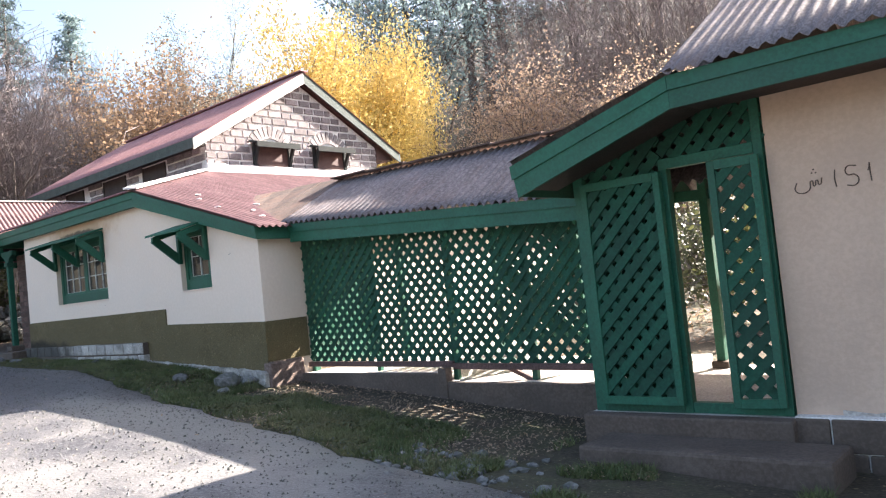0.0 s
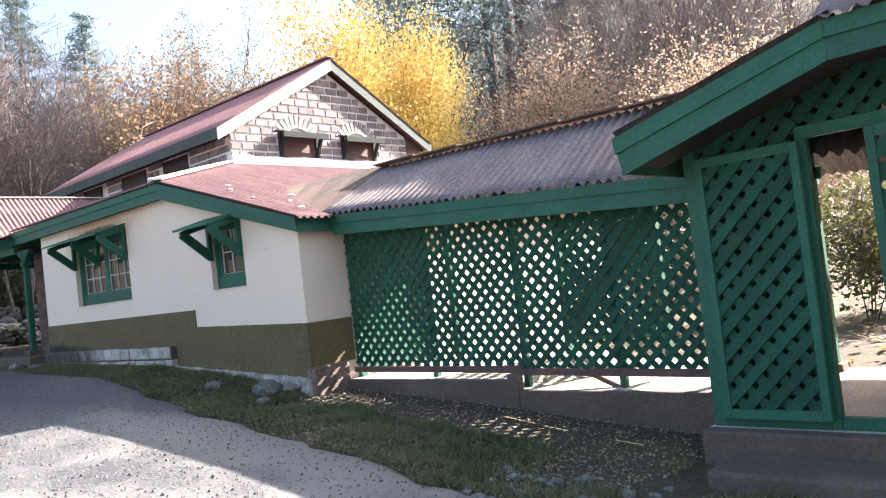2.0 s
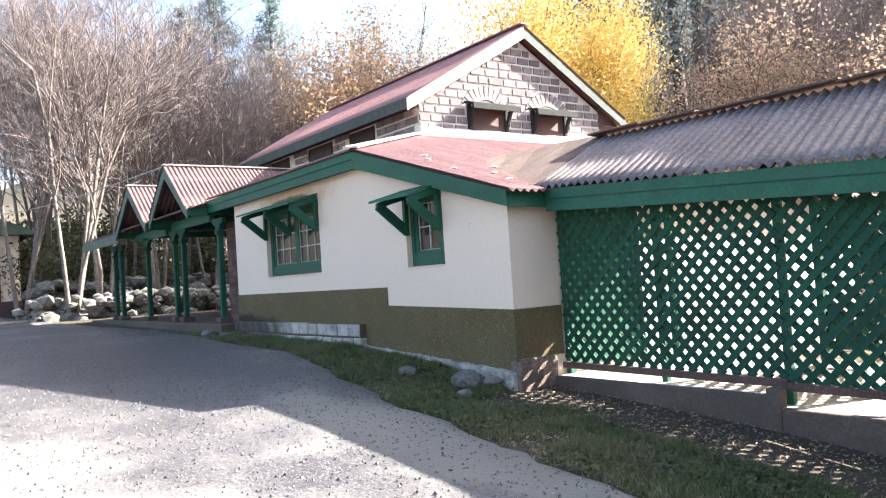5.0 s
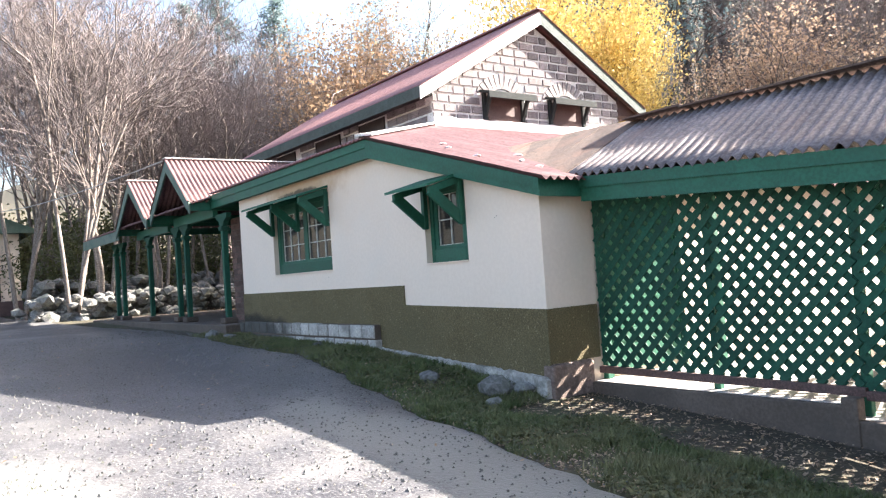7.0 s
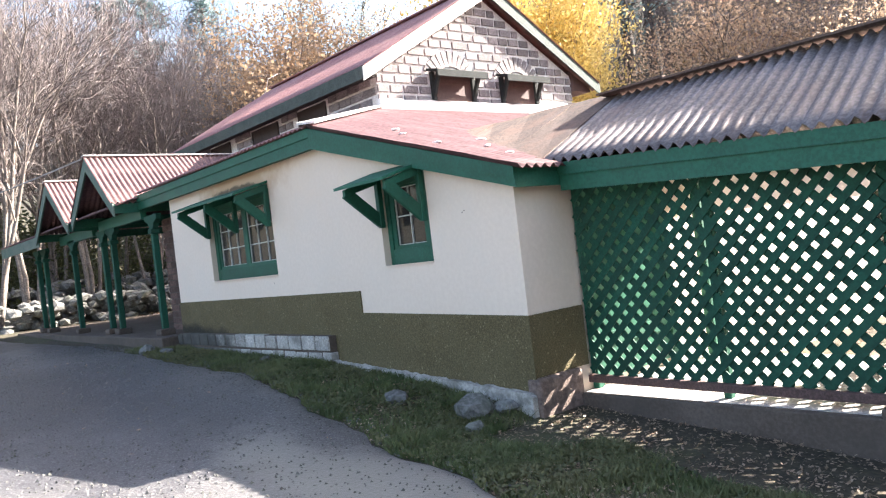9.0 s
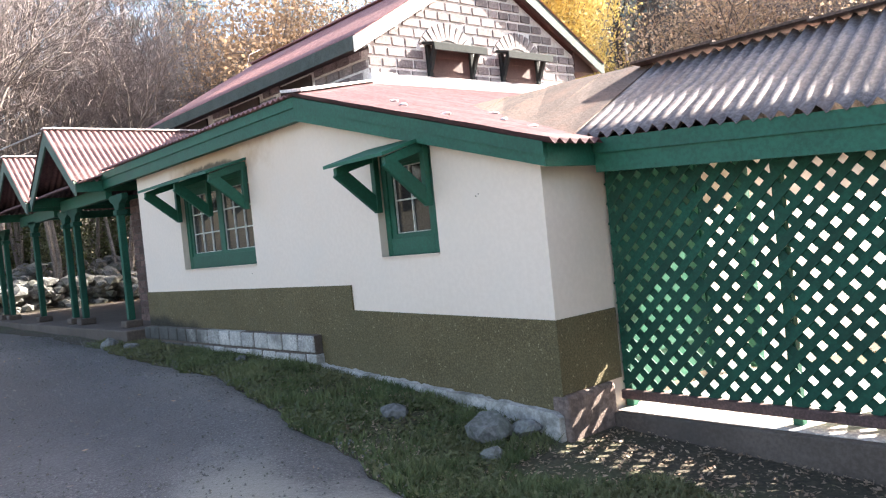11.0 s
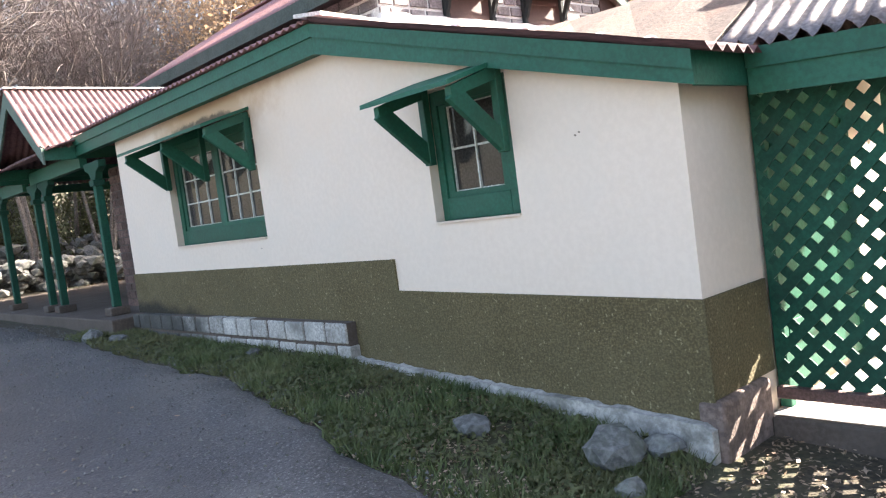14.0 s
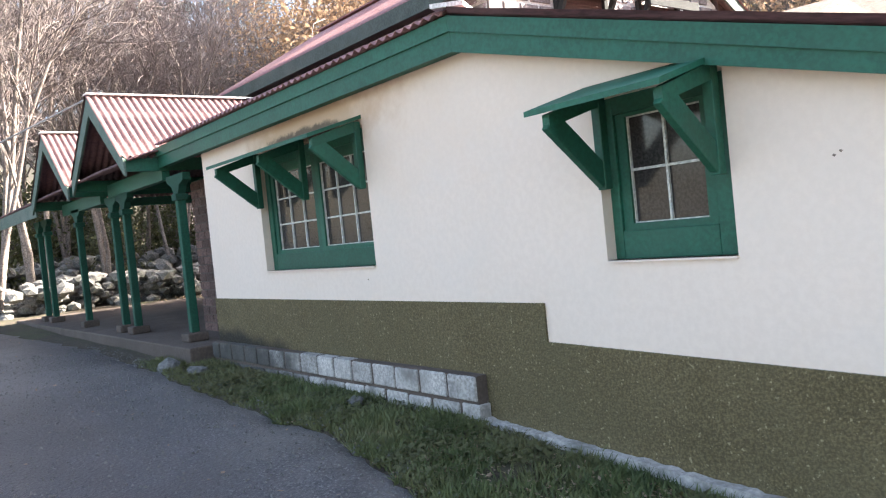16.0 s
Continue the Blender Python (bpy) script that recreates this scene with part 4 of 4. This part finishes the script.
sign = empty("wall_writing", (-1.2, EY, 2.1))
stroke("letter", [(-1.68, 2.12), (-1.70, 2.04), (-1.64, 2.00), (-1.56, 2.03), (-1.53, 2.12), (-1.51, 2.06), (-1.48, 2.12), (-1.46, 2.07), (-1.43, 2.14)], sign)
for x, z in ((-1.53, 2.20), (-1.49, 2.20), (-1.51, 2.235)):
    stroke("dot", [(x, z), (x + 0.015, z + 0.005)], sign)
stroke("digit", [(-1.30, 2.02), (-1.31, 2.11), (-1.30, 2.20)], sign)
stroke("digit", [(-1.10, 2.21), (-1.19, 2.21), (-1.19, 2.13), (-1.12, 2.12), (-1.09, 2.06), (-1.13, 2.01), (-1.20, 2.02)], sign)
stroke("digit", [(-1.0, 2.14), (-0.985, 2.18), (-0.98, 2.22)], sign)
stroke("digit", [(-0.98, 2.22), (-0.98, 2.12), (-0.975, 2.03)], sign)
tagged(sign, "hand-drawn brown number and letter on the plaster", "writing")

# ---- trees ----
def tube(v, f, p, q, r0, r1, sides):
    d = (q - p)
    if d.length < 1e-5:
        return
    d = d.normalized()
    a = d.orthogonal().normalized()
    b = d.cross(a)
    s = len(v)
    for c, r in ((p, r0), (q, r1)):
        for i in range(sides):
            t = 2 * math.pi * i / sides
            v.append(c + a * (r * math.cos(t)) + b * (r * math.sin(t)))
    for i in range(sides):
        j = (i + 1) % sides
        f.append((s + i, s + j, s + sides + j, s + sides + i))


def grow(rng, stems, height, spread, levels, kids, twig, lean=0.15, droop=0.0):
    """Limbs as tapered tubes: (wood verts, faces), (twig verts, faces), tip points."""
    wv, wf, tv, tf, tips = [], [], [], [], []

    def limb(p, d, length, r, level):
        segs = 4 if level < 2 else 2
        for k in range(segs):
            d2 = (d + Vector((rng.gauss(0, 0.13), rng.gauss(0, 0.13), rng.gauss(0.03, 0.08) - droop * level)) * (0.6 + 0.4 * level)).normalized()
            q = p + d2 * (length / segs)
            r2 = r * (1 - 0.5 / segs)
            if level < 2:
                tube(wv, wf, p, q, r, r2, 6 if level == 0 else 4)
            else:
                tube(tv, tf, p, q, max(r, twig), max(r2, twig * 0.7), 3)
            frac = (k + 1) / segs
            if level < levels and (frac > (0.35 if level == 0 else 0.2)):
                for _ in range(kids[level]):
                    a = d2.orthogonal()
                    a.rotate(Matrix.Rotation(rng.uniform(0, 6.28), 3, d2))
                    nd = (d2 * rng.uniform(0.5, 1.0) + a.normalized() * rng.uniform(0.5, 1.0) * spread + Vector((0, 0, 0.15))).normalized()
                    limb(q, nd, length * rng.uniform(0.38, 0.6), r2 * 0.55, level + 1)
            if level >= levels - 1:
                tips.append(q.copy())
            p, d, r = q, d2, r2

    for s in range(stems):
        a = rng.uniform(0, 6.28)
        d = Vector((math.cos(a) * lean, math.sin(a) * lean, 1)).normalized()
        limb(Vector((math.cos(a), math.sin(a), 0)) * 0.12 * (stems > 1), d, height * rng.uniform(0.75, 1.0), 0.0135 * height / (1 + 0.5 * (stems > 1)), 0)
    return (wv, wf), (tv, tf), tips


def leaves(rng, tips, count, spread, size):
    v, f = [], []
    for _ in range(count):
        c = rng.choice(tips) + Vector((rng.gauss(0, spread), rng.gauss(0, spread), rng.gauss(0, spread * 0.8)))
        a = Vector((rng.gauss(0, 1), rng.gauss(0, 1), rng.gauss(0, 1))).normalized()
        b = a.orthogonal().normalized()
        k = size * rng.uniform(0.6, 1.3)
        s = len(v)
        v.extend([c - a * k, c + b * k * 0.55, c + a * k, c - b * k * 0.55])
        f.append((s, s + 1, s + 2, s + 3))
    return v, f


def tree(name, seed, wood, twigs, foliage, label, stems=1, height=8, spread=0.8, levels=3, kids=(2, 2, 2), twig=0.012, lean=0.15, leaf=None, droop=0.0):
    rng = random.Random(seed)
    t = empty(name)
    w, tw, tips = grow(rng, stems, height, spread, levels, kids, twig * 1.5, lean, droop)
    k = height / max(p.z for p in tips)
    for p in w[0] + tw[0] + tips:
        p *= k
    mesh("trunk", *w, wood, t, smooth=True)
    if tw[0]:
        tagged(mesh("twigs", *tw, twigs, t), kind="stuff")
    if leaf:
        tagged(mesh("foliage", *leaves(rng, tips, *leaf), foliage, t), kind="stuff")
    tagged(t, label, "tree")
    return t


def pine(seed, height, label, whorls=15):
    rng = random.Random(seed)
    t = empty("pine_tree")
    wv, wf, v, f = [], [], [], []
    tube(wv, wf, Vector((0, 0, -0.3)), Vector((0.2, 0.1, height)), 0.02 * height, 0.03, 7)
    for k in range(whorls):
        z = height * (0.28 + 0.72 * (k + rng.random() * 0.6) / whorls)
        reach = height * 0.24 * (1.08 - (z / height) ** 1.6) * rng.uniform(0.65, 1.15)
        for _ in range(5):
            a = rng.uniform(0, 6.28)
            p = Vector((0.1, 0.05, z))
            q = p + Vector((math.cos(a) * reach, math.sin(a) * reach, reach * rng.uniform(-0.05, 0.35)))
            tube(wv, wf, p, q, 0.045, 0.015, 3)
            for _ in range(60):
                s = rng.uniform(0.3, 1.05)
                c = p.lerp(q, s) + Vector((rng.gauss(0, 0.25), rng.gauss(0, 0.25), rng.gauss(0.08, 0.16)))
                d = Vector((rng.gauss(0, 1), rng.gauss(0, 1), rng.gauss(0.3, 0.6))).normalized() * rng.uniform(0.16, 0.34)
                b = d.orthogonal().normalized() * 0.045
                n = len(v)
                v.extend([c - d * 0.4 - b, c - d * 0.4 + b, c + d])
                f.append((n, n + 1, n + 2))
    mesh("trunk", wv, wf, M_DARKBARK, t, smooth=True)
    tagged(mesh("needles", v, f, L_PINE, t), kind="stuff")
    tagged(t, label, "tree")
    return t




bare = [tree("bare_tree", 11 + i, M_BARK, M_TWIG, None, "leafless grey-brown tree with several pale stems and dense twigs", stems=4, height=7.5, spread=0.8, levels=3, kids=(2, 3, 3), twig=0.0052, lean=0.17) for i in range(3)]
for b in bare:
    tagged(b, group="leafless trees in the wood")
brown = [tree("withered_tree", 31 + i, M_BARK, M_TWIG, L_BROWN, "half-bare tree with withered brown leaves", stems=2, height=7.0, spread=0.8, levels=3, kids=(2, 2, 1), twig=0.013, lean=0.3, leaf=(9500, 0.4, 0.045)) for i in range(2)]
orange = tree("russet_tree", 41, M_BARK, M_TWIG, L_ORANGE, "tree with thinning russet and orange autumn leaves", stems=3, height=8.0, spread=0.85, levels=3, kids=(2, 2, 1), twig=0.014, lean=0.35, leaf=(30000, 0.42, 0.048))
gold = tree("golden_tree", 51, M_BARK, M_TWIG, L_YELLOW, "tall tree in full golden yellow autumn leaf", stems=5, height=11, spread=0.62, levels=3, kids=(2, 2, 1), twig=0.016, lean=0.3, leaf=(80000, 0.55, 0.072))
cedar = tree("cedar_tree", 81, M_DARKBARK, M_DARKBARK, L_PINE, "tall open cedar, paled blue-green for haze, with a forked dark trunk", stems=2, height=18, spread=0.75, levels=3, kids=(2, 2, 2), twig=0.02, lean=0.12, leaf=(7500, 0.42, 0.10))
gum = tree("eucalyptus_tree", 91, M_BARK, M_TWIG, L_GUM, "slender grey-green eucalyptus with clumped foliage", stems=1, height=20, spread=0.42, levels=2, kids=(2, 2), twig=0.02, lean=0.05, leaf=(5200, 0.32, 0.09))
conifer = pine(61, 17, "tall pine with needles paled blue-green for haze")
scrub = tree("evergreen_shrub", 71, M_DARKBARK, M_TWIG, L_SCRUB, "dull green undergrowth shrub", stems=4, height=2.6, spread=1.0, levels=2, kids=(2, 2), twig=0.012, lean=0.5, leaf=(2600, 0.4, 0.07))


def at_bearing(t_eye, deg, dist):
    """A place seen from an eye, by its bearing from +y towards -x."""
    return t_eye[0] - math.sin(radians(deg)) * dist, t_eye[1] + math.cos(radians(deg)) * dist


E0 = (-2.3, 0.9)
used = set()


def place(proto, x, y, turn, scale, dz=-0.1):
    m = pose(x, y, min(ground_z(x, y), 42) + dz, 0, 0, turn)
    if proto.name in used:
        ob = copy_thing(proto, m)
    else:
        used.add(proto.name)
        ob = proto
        ob.matrix_basis = m
    ob.scale = (scale, scale, scale * random.uniform(0.92, 1.08))
    return ob


g_tree = place(gold, *at_bearing(E0, 44.1, 28.5), 20, 0.98)
g_tree.scale = (0.84, 0.84, 1.03)
place(orange, *at_bearing(E0, 58.6, 34), 0, 1.6)
place(orange, *at_bearing(E0, 55.5, 38), 140, 1.55)
place(cedar, *at_bearing(E0, 37.8, 38), 0, 1.15)
place(gum, *at_bearing(E0, 57.6, 62), 0, 0.95)
place(gum, *at_bearing(E0, 54.6, 64), 130, 1.0)
for brg, dist, sc in ((69.5, 75, 1.45), (71.5, 78, 1.4), (65.2, 78, 1.4), (33.5, 60, 1.5), (28.0, 52, 1.4), (22.0, 60, 1.6), (15, 55, 1.2), (36, 60, 1.5), (30.5, 66, 1.6), (25, 68, 1.6), (40.5, 52, 1.4), (34.5, 52, 1.5)):
    place(conifer, *at_bearing(E0, brg, dist), random.uniform(0, 360), sc)
for brg, dist, sc in ((33.4, 29, 1.3), (30.2, 31, 1.35), (24.0, 30, 1.2), (17.5, 27, 1.2), (11, 25, 0.8), (20.5, 29, 1.2), (27.5, 32, 1.3)):
    place(brown[int(brg) % 2], *at_bearing(E0, brg, dist), random.uniform(0, 360), sc)
for brg, dist, sc in ((82.5, 30, 2.0), (79.5, 27.5, 2.0), (77.5, 29, 2.0), (81, 36, 2.3), (76, 34, 2.1), (74, 31, 1.8), (72.5, 36, 1.9), (70.5, 33, 1.8), (69, 40, 2.05), (67, 35, 1.75), (65.5, 41, 2.0), (64, 36, 1.65),
                      (62.5, 43, 1.9), (84.5, 40, 2.5), (87, 34, 2.0), (78.5, 42, 2.4), (73, 46, 2.1), (67.5, 50, 2.0), (61, 50, 1.8), (75.5, 50, 2.5), (82, 50, 2.6), (58, 50, 1.6), (71, 50, 2.1), (64.5, 50, 1.8),
                      (31.5, 40, 1.9), (28, 36, 1.9), (25.5, 35, 2.0), (22.5, 38, 2.1), (20, 33, 1.9), (17, 37, 2.0), (13.5, 36, 1.6), (34.5, 46, 1.9), (26.5, 46, 2.3), (19, 48, 2.3), (29.5, 48, 2.2), (9, 33, 0.8)):
    place(bare[int(brg * 7) % 3], *at_bearing(E0, brg, dist), random.uniform(0, 360), sc)
for brg, dist, sc in ((80.5, 33, 1.0), (76.5, 36, 1.1), (71.5, 38, 1.2), (78.5, 38, 1.3), (66, 40, 1.1), (40, 30, 1.5), (37, 31, 1.5), (29, 30, 1.2), (24, 26, 1.0), (19, 24, 1.0), (83.8, 36, 1.2), (73.5, 33, 0.9), (62, 42, 1.5), (69, 44, 1.6), (74.5, 42, 1.5), (79.5, 44, 1.7), (82, 41, 1.6), (85.5, 43, 1.7), (77, 46, 1.8), (71, 46, 1.7), (66.5, 46, 1.7), (81, 39, 1.3), (34, 36, 1.6), (21, 34, 1.5), (15, 30, 1.2), (9.0, 13.5, 0.9), (14.0, 15, 1.0), (4.0, 15.5, 0.9), (-1.5, 17, 1.1)):
    place(scrub, *at_bearing(E0, brg, dist), random.uniform(0, 360), sc)

# ---- rubble terraces ----
def rubble(name, x0, y0, x1, y1, rows_, count, size, label):
    rng = random.Random(int(abs(x0 * 10)))
    v, f = [], []
    ico = bmesh.new()
    bmesh.ops.create_icosphere(ico, subdivisions=1, radius=0.5)
    iv = [x.co.copy() for x in ico.verts]
    fi = [tuple(w.index for w in q.verts) for q in ico.faces]
    ico.free()
    for _ in range(count):
        s = rng.random()
        x, y = x0 + (x1 - x0) * s + rng.gauss(0, 0.3), y0 + (y1 - y0) * s + rng.gauss(0, 0.3)
        k = size * rng.uniform(0.5, 1.3)
        c = Vector((x, y, ground_z(x, y) + rng.random() ** 1.5 * rows_ * size * 0.6))
        n = len(v)
        seed = rng.random() * 50
        for p in iv:
            g = 1 + 0.4 * noise.noise(p * 2 + Vector((seed, 0, 0)))
            v.append(c + Vector((p.x * k * 1.3, p.y * k * 1.1, p.z * k * 0.75)) * g)
        f.extend([tuple(n + i for i in q) for q in fi])
    ob = mesh(name, v, f, M_ROCK)
    tagged(ob, label, "stones", kind="stuff")


rubble("rubble_wall", -29.5, 4.8, -29.0, 15.5, 3.0, 420, 0.42, "tumbled dry-stone wall of pale field stones")
rubble("rubble_terrace", -34, 5.5, -33.5, 18, 4.0, 420, 0.5, "second dry-stone terrace among the trees")
rubble("stone_heap", -4.5, 5.0, -3.7, 4.7, 0.35, 70, 0.09, "small heap of loose grey stones by the drive")

for i, (x, y, s) in enumerate(((-9.12, 6.1, 0.34), (-10.0, 5.92, 0.22), (-8.85, 5.85, 0.17), (-8.95, 6.32, 0.2), (-16.6, 5.85, 0.25), (-16.0, 5.95, 0.2), (-13.2, 6.2, 0.14))):
    st = boulder("boulder", (x, y, ground_z(x, y) + s * 0.14), (s * 1.2, s, s * 0.75), M_ROCK, i + 1)
    tagged(st, "grey mossy field stone lying in the grass", "stone", group="stones on the verge")

# far white cottage by the wood
cx, cy = at_bearing(E0, 84.6, 36)
cottage = empty("white_cottage", (cx, cy, ground_z(cx, cy)))
cz = ground_z(cx, cy)
under(cottage, box("wall", (cx - 3, cy - 3.5, cz - 0.3), (cx + 1.5, cy + 1.2, cz + 3.2), M_WHITE), prism("roof", [(cy - 4, cz + 3.2), (cy - 1.2, cz + 4.4), (cy + 1.7, cz + 3.2), (cy + 1.7, cz + 3.05), (cy - 4, cz + 3.05)], cx - 3.4, cx + 2.0, M_GREEN_FADED, axis="x"),
      box("plinth", (cx + 1.501, cy - 3.5, cz - 0.3), (cx + 1.7, cy + 1.2, cz + 0.5), M_BROWN), box("door", (cx + 1.502, cy - 0.4, cz + 0.5), (cx + 1.54, cy + 0.5, cz + 2.4), M_DARK))
tagged(cottage, "small white cottage with a green roof among trees", "house")

cable = bpy.data.curves.new("cable", "CURVE")
cable.dimensions, cable.bevel_depth = "3D", 0.012
sp = cable.splines.new("POLY")
sp.points.add(16)
a, b = Vector((-18.9, 6.1, 4.7)), Vector((-42, 3.0, 6.0))
for i, p in enumerate(sp.points):
    q = a.lerp(b, i / 16) - Vector((0, 0, 0.5 * math.sin(math.pi * i / 16)))
    p.co = (*q, 1)
cable.materials.append(M_CABLE)
tagged(new("overhead_cable", cable), "thin pale cable slung from the porch gable", "cable")

# ---- grass and litter ----
def tufts(name, count, x0, x1, depth, hgt, material, label, seed, inside):
    rng = random.Random(seed)
    v, f = [], []
    while len(f) < count:
        x, y = rng.uniform(x0, x1), rng.uniform(*depth)
        if not inside(x, y) or noise.noise((x * 0.8, y * 0.8, seed)) < rng.uniform(-0.5, 0.3) or noise.noise((x * 3.1, y * 3.1, seed + 4)) < rng.uniform(-0.6, 0.35):
            continue
        z = ground_z(x, y) - 0.005
        a = rng.uniform(0, 6.28)
        h = hgt * rng.uniform(0.35, 1.2)
        h *= 1.0 + 0.7 * max(0.0, noise.noise((x * 2.3, y * 2.3, 8)))
        wd = rng.uniform(0.004, 0.010)
        dx, dy = math.cos(a) * wd, math.sin(a) * wd
        bx, by = rng.gauss(0, h * 0.5), rng.gauss(0, h * 0.5)
        n = len(v)
        v.extend([(x - dx, y - dy, z), (x + dx, y + dy, z), (x + bx + dx * 0.3, y + by, z + h)])
        f.append((n, n + 1, n + 2))
    tagged(mesh(name, v, f, material), label, "grass", kind="stuff")


def verge(x, y):
    if y < road_edge(x) - 0.07:
        return False
    if x < SIDE_X + 0.05:
        return y < (WALL_Y - 0.12 if x > -16.6 else 6.1)
    if x > -3.75:
        return y < (5.64 if x < -1.5 else EY - 0.14) and noise.noise((x * 1.6, y * 1.6, 3)) > 0.12 + 0.1 * (x + 3.75)
    return y < 6.0 + 0.5 * noise.noise((x, y, 0))


tufts("verge_grass", 70000, -17.5, 1.5, (3.4, 7.0), 0.07, M_GRASS, "short patchy green and dry grass along the wall", 3, verge)


def litter(name, count, x0, x1, depth, size, material, label, seed, inside, lift):
    rng = random.Random(seed)
    v, f = [], []
    while len(f) < count:
        x, y = rng.uniform(x0, x1), rng.uniform(*depth)
        if not inside(x, y):
            continue
        c = Vector((x, y, ground_z(x, y) + lift + rng.random() * 0.012))
        a = Vector((rng.gauss(0, 1), rng.gauss(0, 1), rng.gauss(0, 0.35))).normalized()
        b = a.cross(Vector((rng.gauss(0, 0.3), rng.gauss(0, 0.3), 1))).normalized()
        k = size * rng.uniform(0.5, 1.4)
        n = len(v)
        v.extend([c - a * k, c + b * k * 0.5, c + a * k, c - b * k * 0.5])
        f.append((n, n + 1, n + 2, n + 3))
    tagged(mesh(name, v, f, material), label, "leaf litter", kind="stuff")


tufts("far_verge_grass", 2500, -14, -6, (0.3, 2.1), 0.05, M_GRASS, "thin sunlit grass on the far side of the drive", 12, lambda x, y: y < 2.0 - 0.02 * (x + 8) ** 2 and noise.noise((x, y, 2)) > 0.1)
litter("verge_weeds", 9000, -16.5, -5.0, (4.4, 6.45), 0.026, L_SCRUB, "low broad-leaved weeds among the grass", 14, lambda x, y: verge(x, y) and noise.noise((x * 1.1, y * 1.1, 4)) > -0.05, 0.035)
litter("fallen_leaves", 9000, -16.5, 1.0, (3.6, 7.0), 0.017, L_BROWN, "scattered dry brown leaves on the verge", 5, lambda x, y: verge(x, min(y, 5.6)) and y < 7.0 and (x > -8.6 or y < 6.3) and not (x > -3.75 and y > 5.6), 0.012)
litter("woodland_litter", 9000, -34, 4, (9.5, 26), 0.07, L_ORANGE, "russet leaf litter on the ground behind the houses", 6, lambda x, y: not (-24.3 < x < -8.5 and y < 15.6) and not (x > -8.5 and y < 9.4), 0.02)
litter("drive_litter", 500, -26, 2, (-1, 5.5), 0.02, L_BROWN, "a few dead leaves lying on the drive", 8, lambda x, y: y < road_edge(x) - 0.1, 0.045)
rng_g = random.Random(9)
gv, gf = [], []
for _ in range(20000):
    x, y = rng_g.uniform(-20, 1), rng_g.uniform(0.5, 6)
    if y > road_edge(x) + 0.1:
        continue
    z, k = ground_z(x, y) + 0.038, rng_g.uniform(0.004, 0.014) * (1.5 if rng_g.random() < 0.06 else 1)
    n, a = len(gv), rng_g.uniform(0, 6.28)
    for i in range(3):
        gv.append((x + k * math.cos(a + i * 2.1), y + k * math.sin(a + i * 2.1), z))
    gv.append((x, y, z + k))
    gf.extend([(n, n + 1, n + 3), (n + 1, n + 2, n + 3), (n + 2, n, n + 3)])
tagged(mesh("loose_gravel", gv, gf, M_ROCK), "fine loose gravel scattered over the drive", "gravel", kind="stuff")

# ---- masonry pieces of the stone house ----
unit = mesh("stone_unit", [(x * 0.5, y * 0.5, z * 0.5) for x, y, z in ((-1, -1, -1), (1, -1, -1), (1, 1, -1), (-1, 1, -1), (-0.94, -0.9, 1), (0.94, -0.9, 1), (0.94, 0.9, 1), (-0.94, 0.9, 1))], BOX_F, M_STONE)
stone_me = unit.data
bpy.data.objects.remove(unit)


def stone(centre, wide, high, facing, tilt=0.0):
    ob = new("stone", stone_me)
    if facing == "x":
        r = Matrix.Rotation(tilt, 4, "X") @ Matrix(((0, 0, 1, 0), (1, 0, 0, 0), (0, 1, 0, 0), (0, 0, 0, 1)))
    else:
        r = Matrix(((1, 0, 0, 0), (0, 0, -1, 0), (0, 1, 0, 0), (0, 0, 0, 1)))
    ob.parent = core
    ob.matrix_parent_inverse = Matrix.Identity(4)
    ob.matrix_basis = Matrix.Translation(centre) @ r @ Matrix.Diagonal((wide, high, 0.05, 1))
    return ob


COURSE = 0.185
for k in range(13):
    z = 4.78 + k * COURSE
    zc = z + COURSE / 2
    ya = 10.06 + max(0.0, (z + COURSE - 5.62) / 0.577)
    yb = 15.45 - max(0.0, (z + COURSE - 5.72) / 0.58)
    y = ya - (0.17 if k % 2 else 0.0)
    while y < yb:
        w = random.uniform(0.28, 0.44)
        a, b = max(ya, y), min(yb, y + w - 0.04)
        for v0, v1, w0, w1 in VENTS:
            mid, dz = (v0 + v1) / 2, abs(zc - (w1 - 0.28))
            half = math.sqrt(max(0.0, 0.80 ** 2 - dz * dz)) if zc > w1 - 0.02 else (v1 - v0) / 2 + 0.08
            if half and a < mid + half and b > mid - half:
                if a < mid - half:
                    b = mid - half - 0.015
                elif b > mid + half:
                    a = mid + half + 0.015
                else:
                    b = a
        if b - a > 0.06:
            stone((GX - 0.004, (a + b) / 2, zc), b - a, COURSE - 0.042, "x")
        y += w
for v0, v1, w0, w1 in VENTS:
    mid = (v0 + v1) / 2
    for i in range(11):
        t = math.pi * (0.17 + 0.66 * i / 10)
        r0 = max(0.44, 0.36 / math.sin(t))
        stone((GX - 0.004, mid + math.cos(t) * (r0 + 0.78) / 2, w1 - 0.28 + math.sin(t) * (r0 + 0.78) / 2), 0.105, 0.78 - r0, "x", t - math.pi / 2)
for k in range(4):
    zc = 4.74 + k * COURSE + COURSE / 2
    x = -15.36 - (0.17 if k % 2 else 0)
    while x > -23.8:
        w = random.uniform(0.28, 0.44)
        a, b = x - w + 0.03, x
        if not any(a < q + 0.05 and b > p - 0.05 for p, q in CLERE):
            stone(((a + b) / 2, 10.052, zc), b - a, COURSE - 0.042, "y")
        x -= w
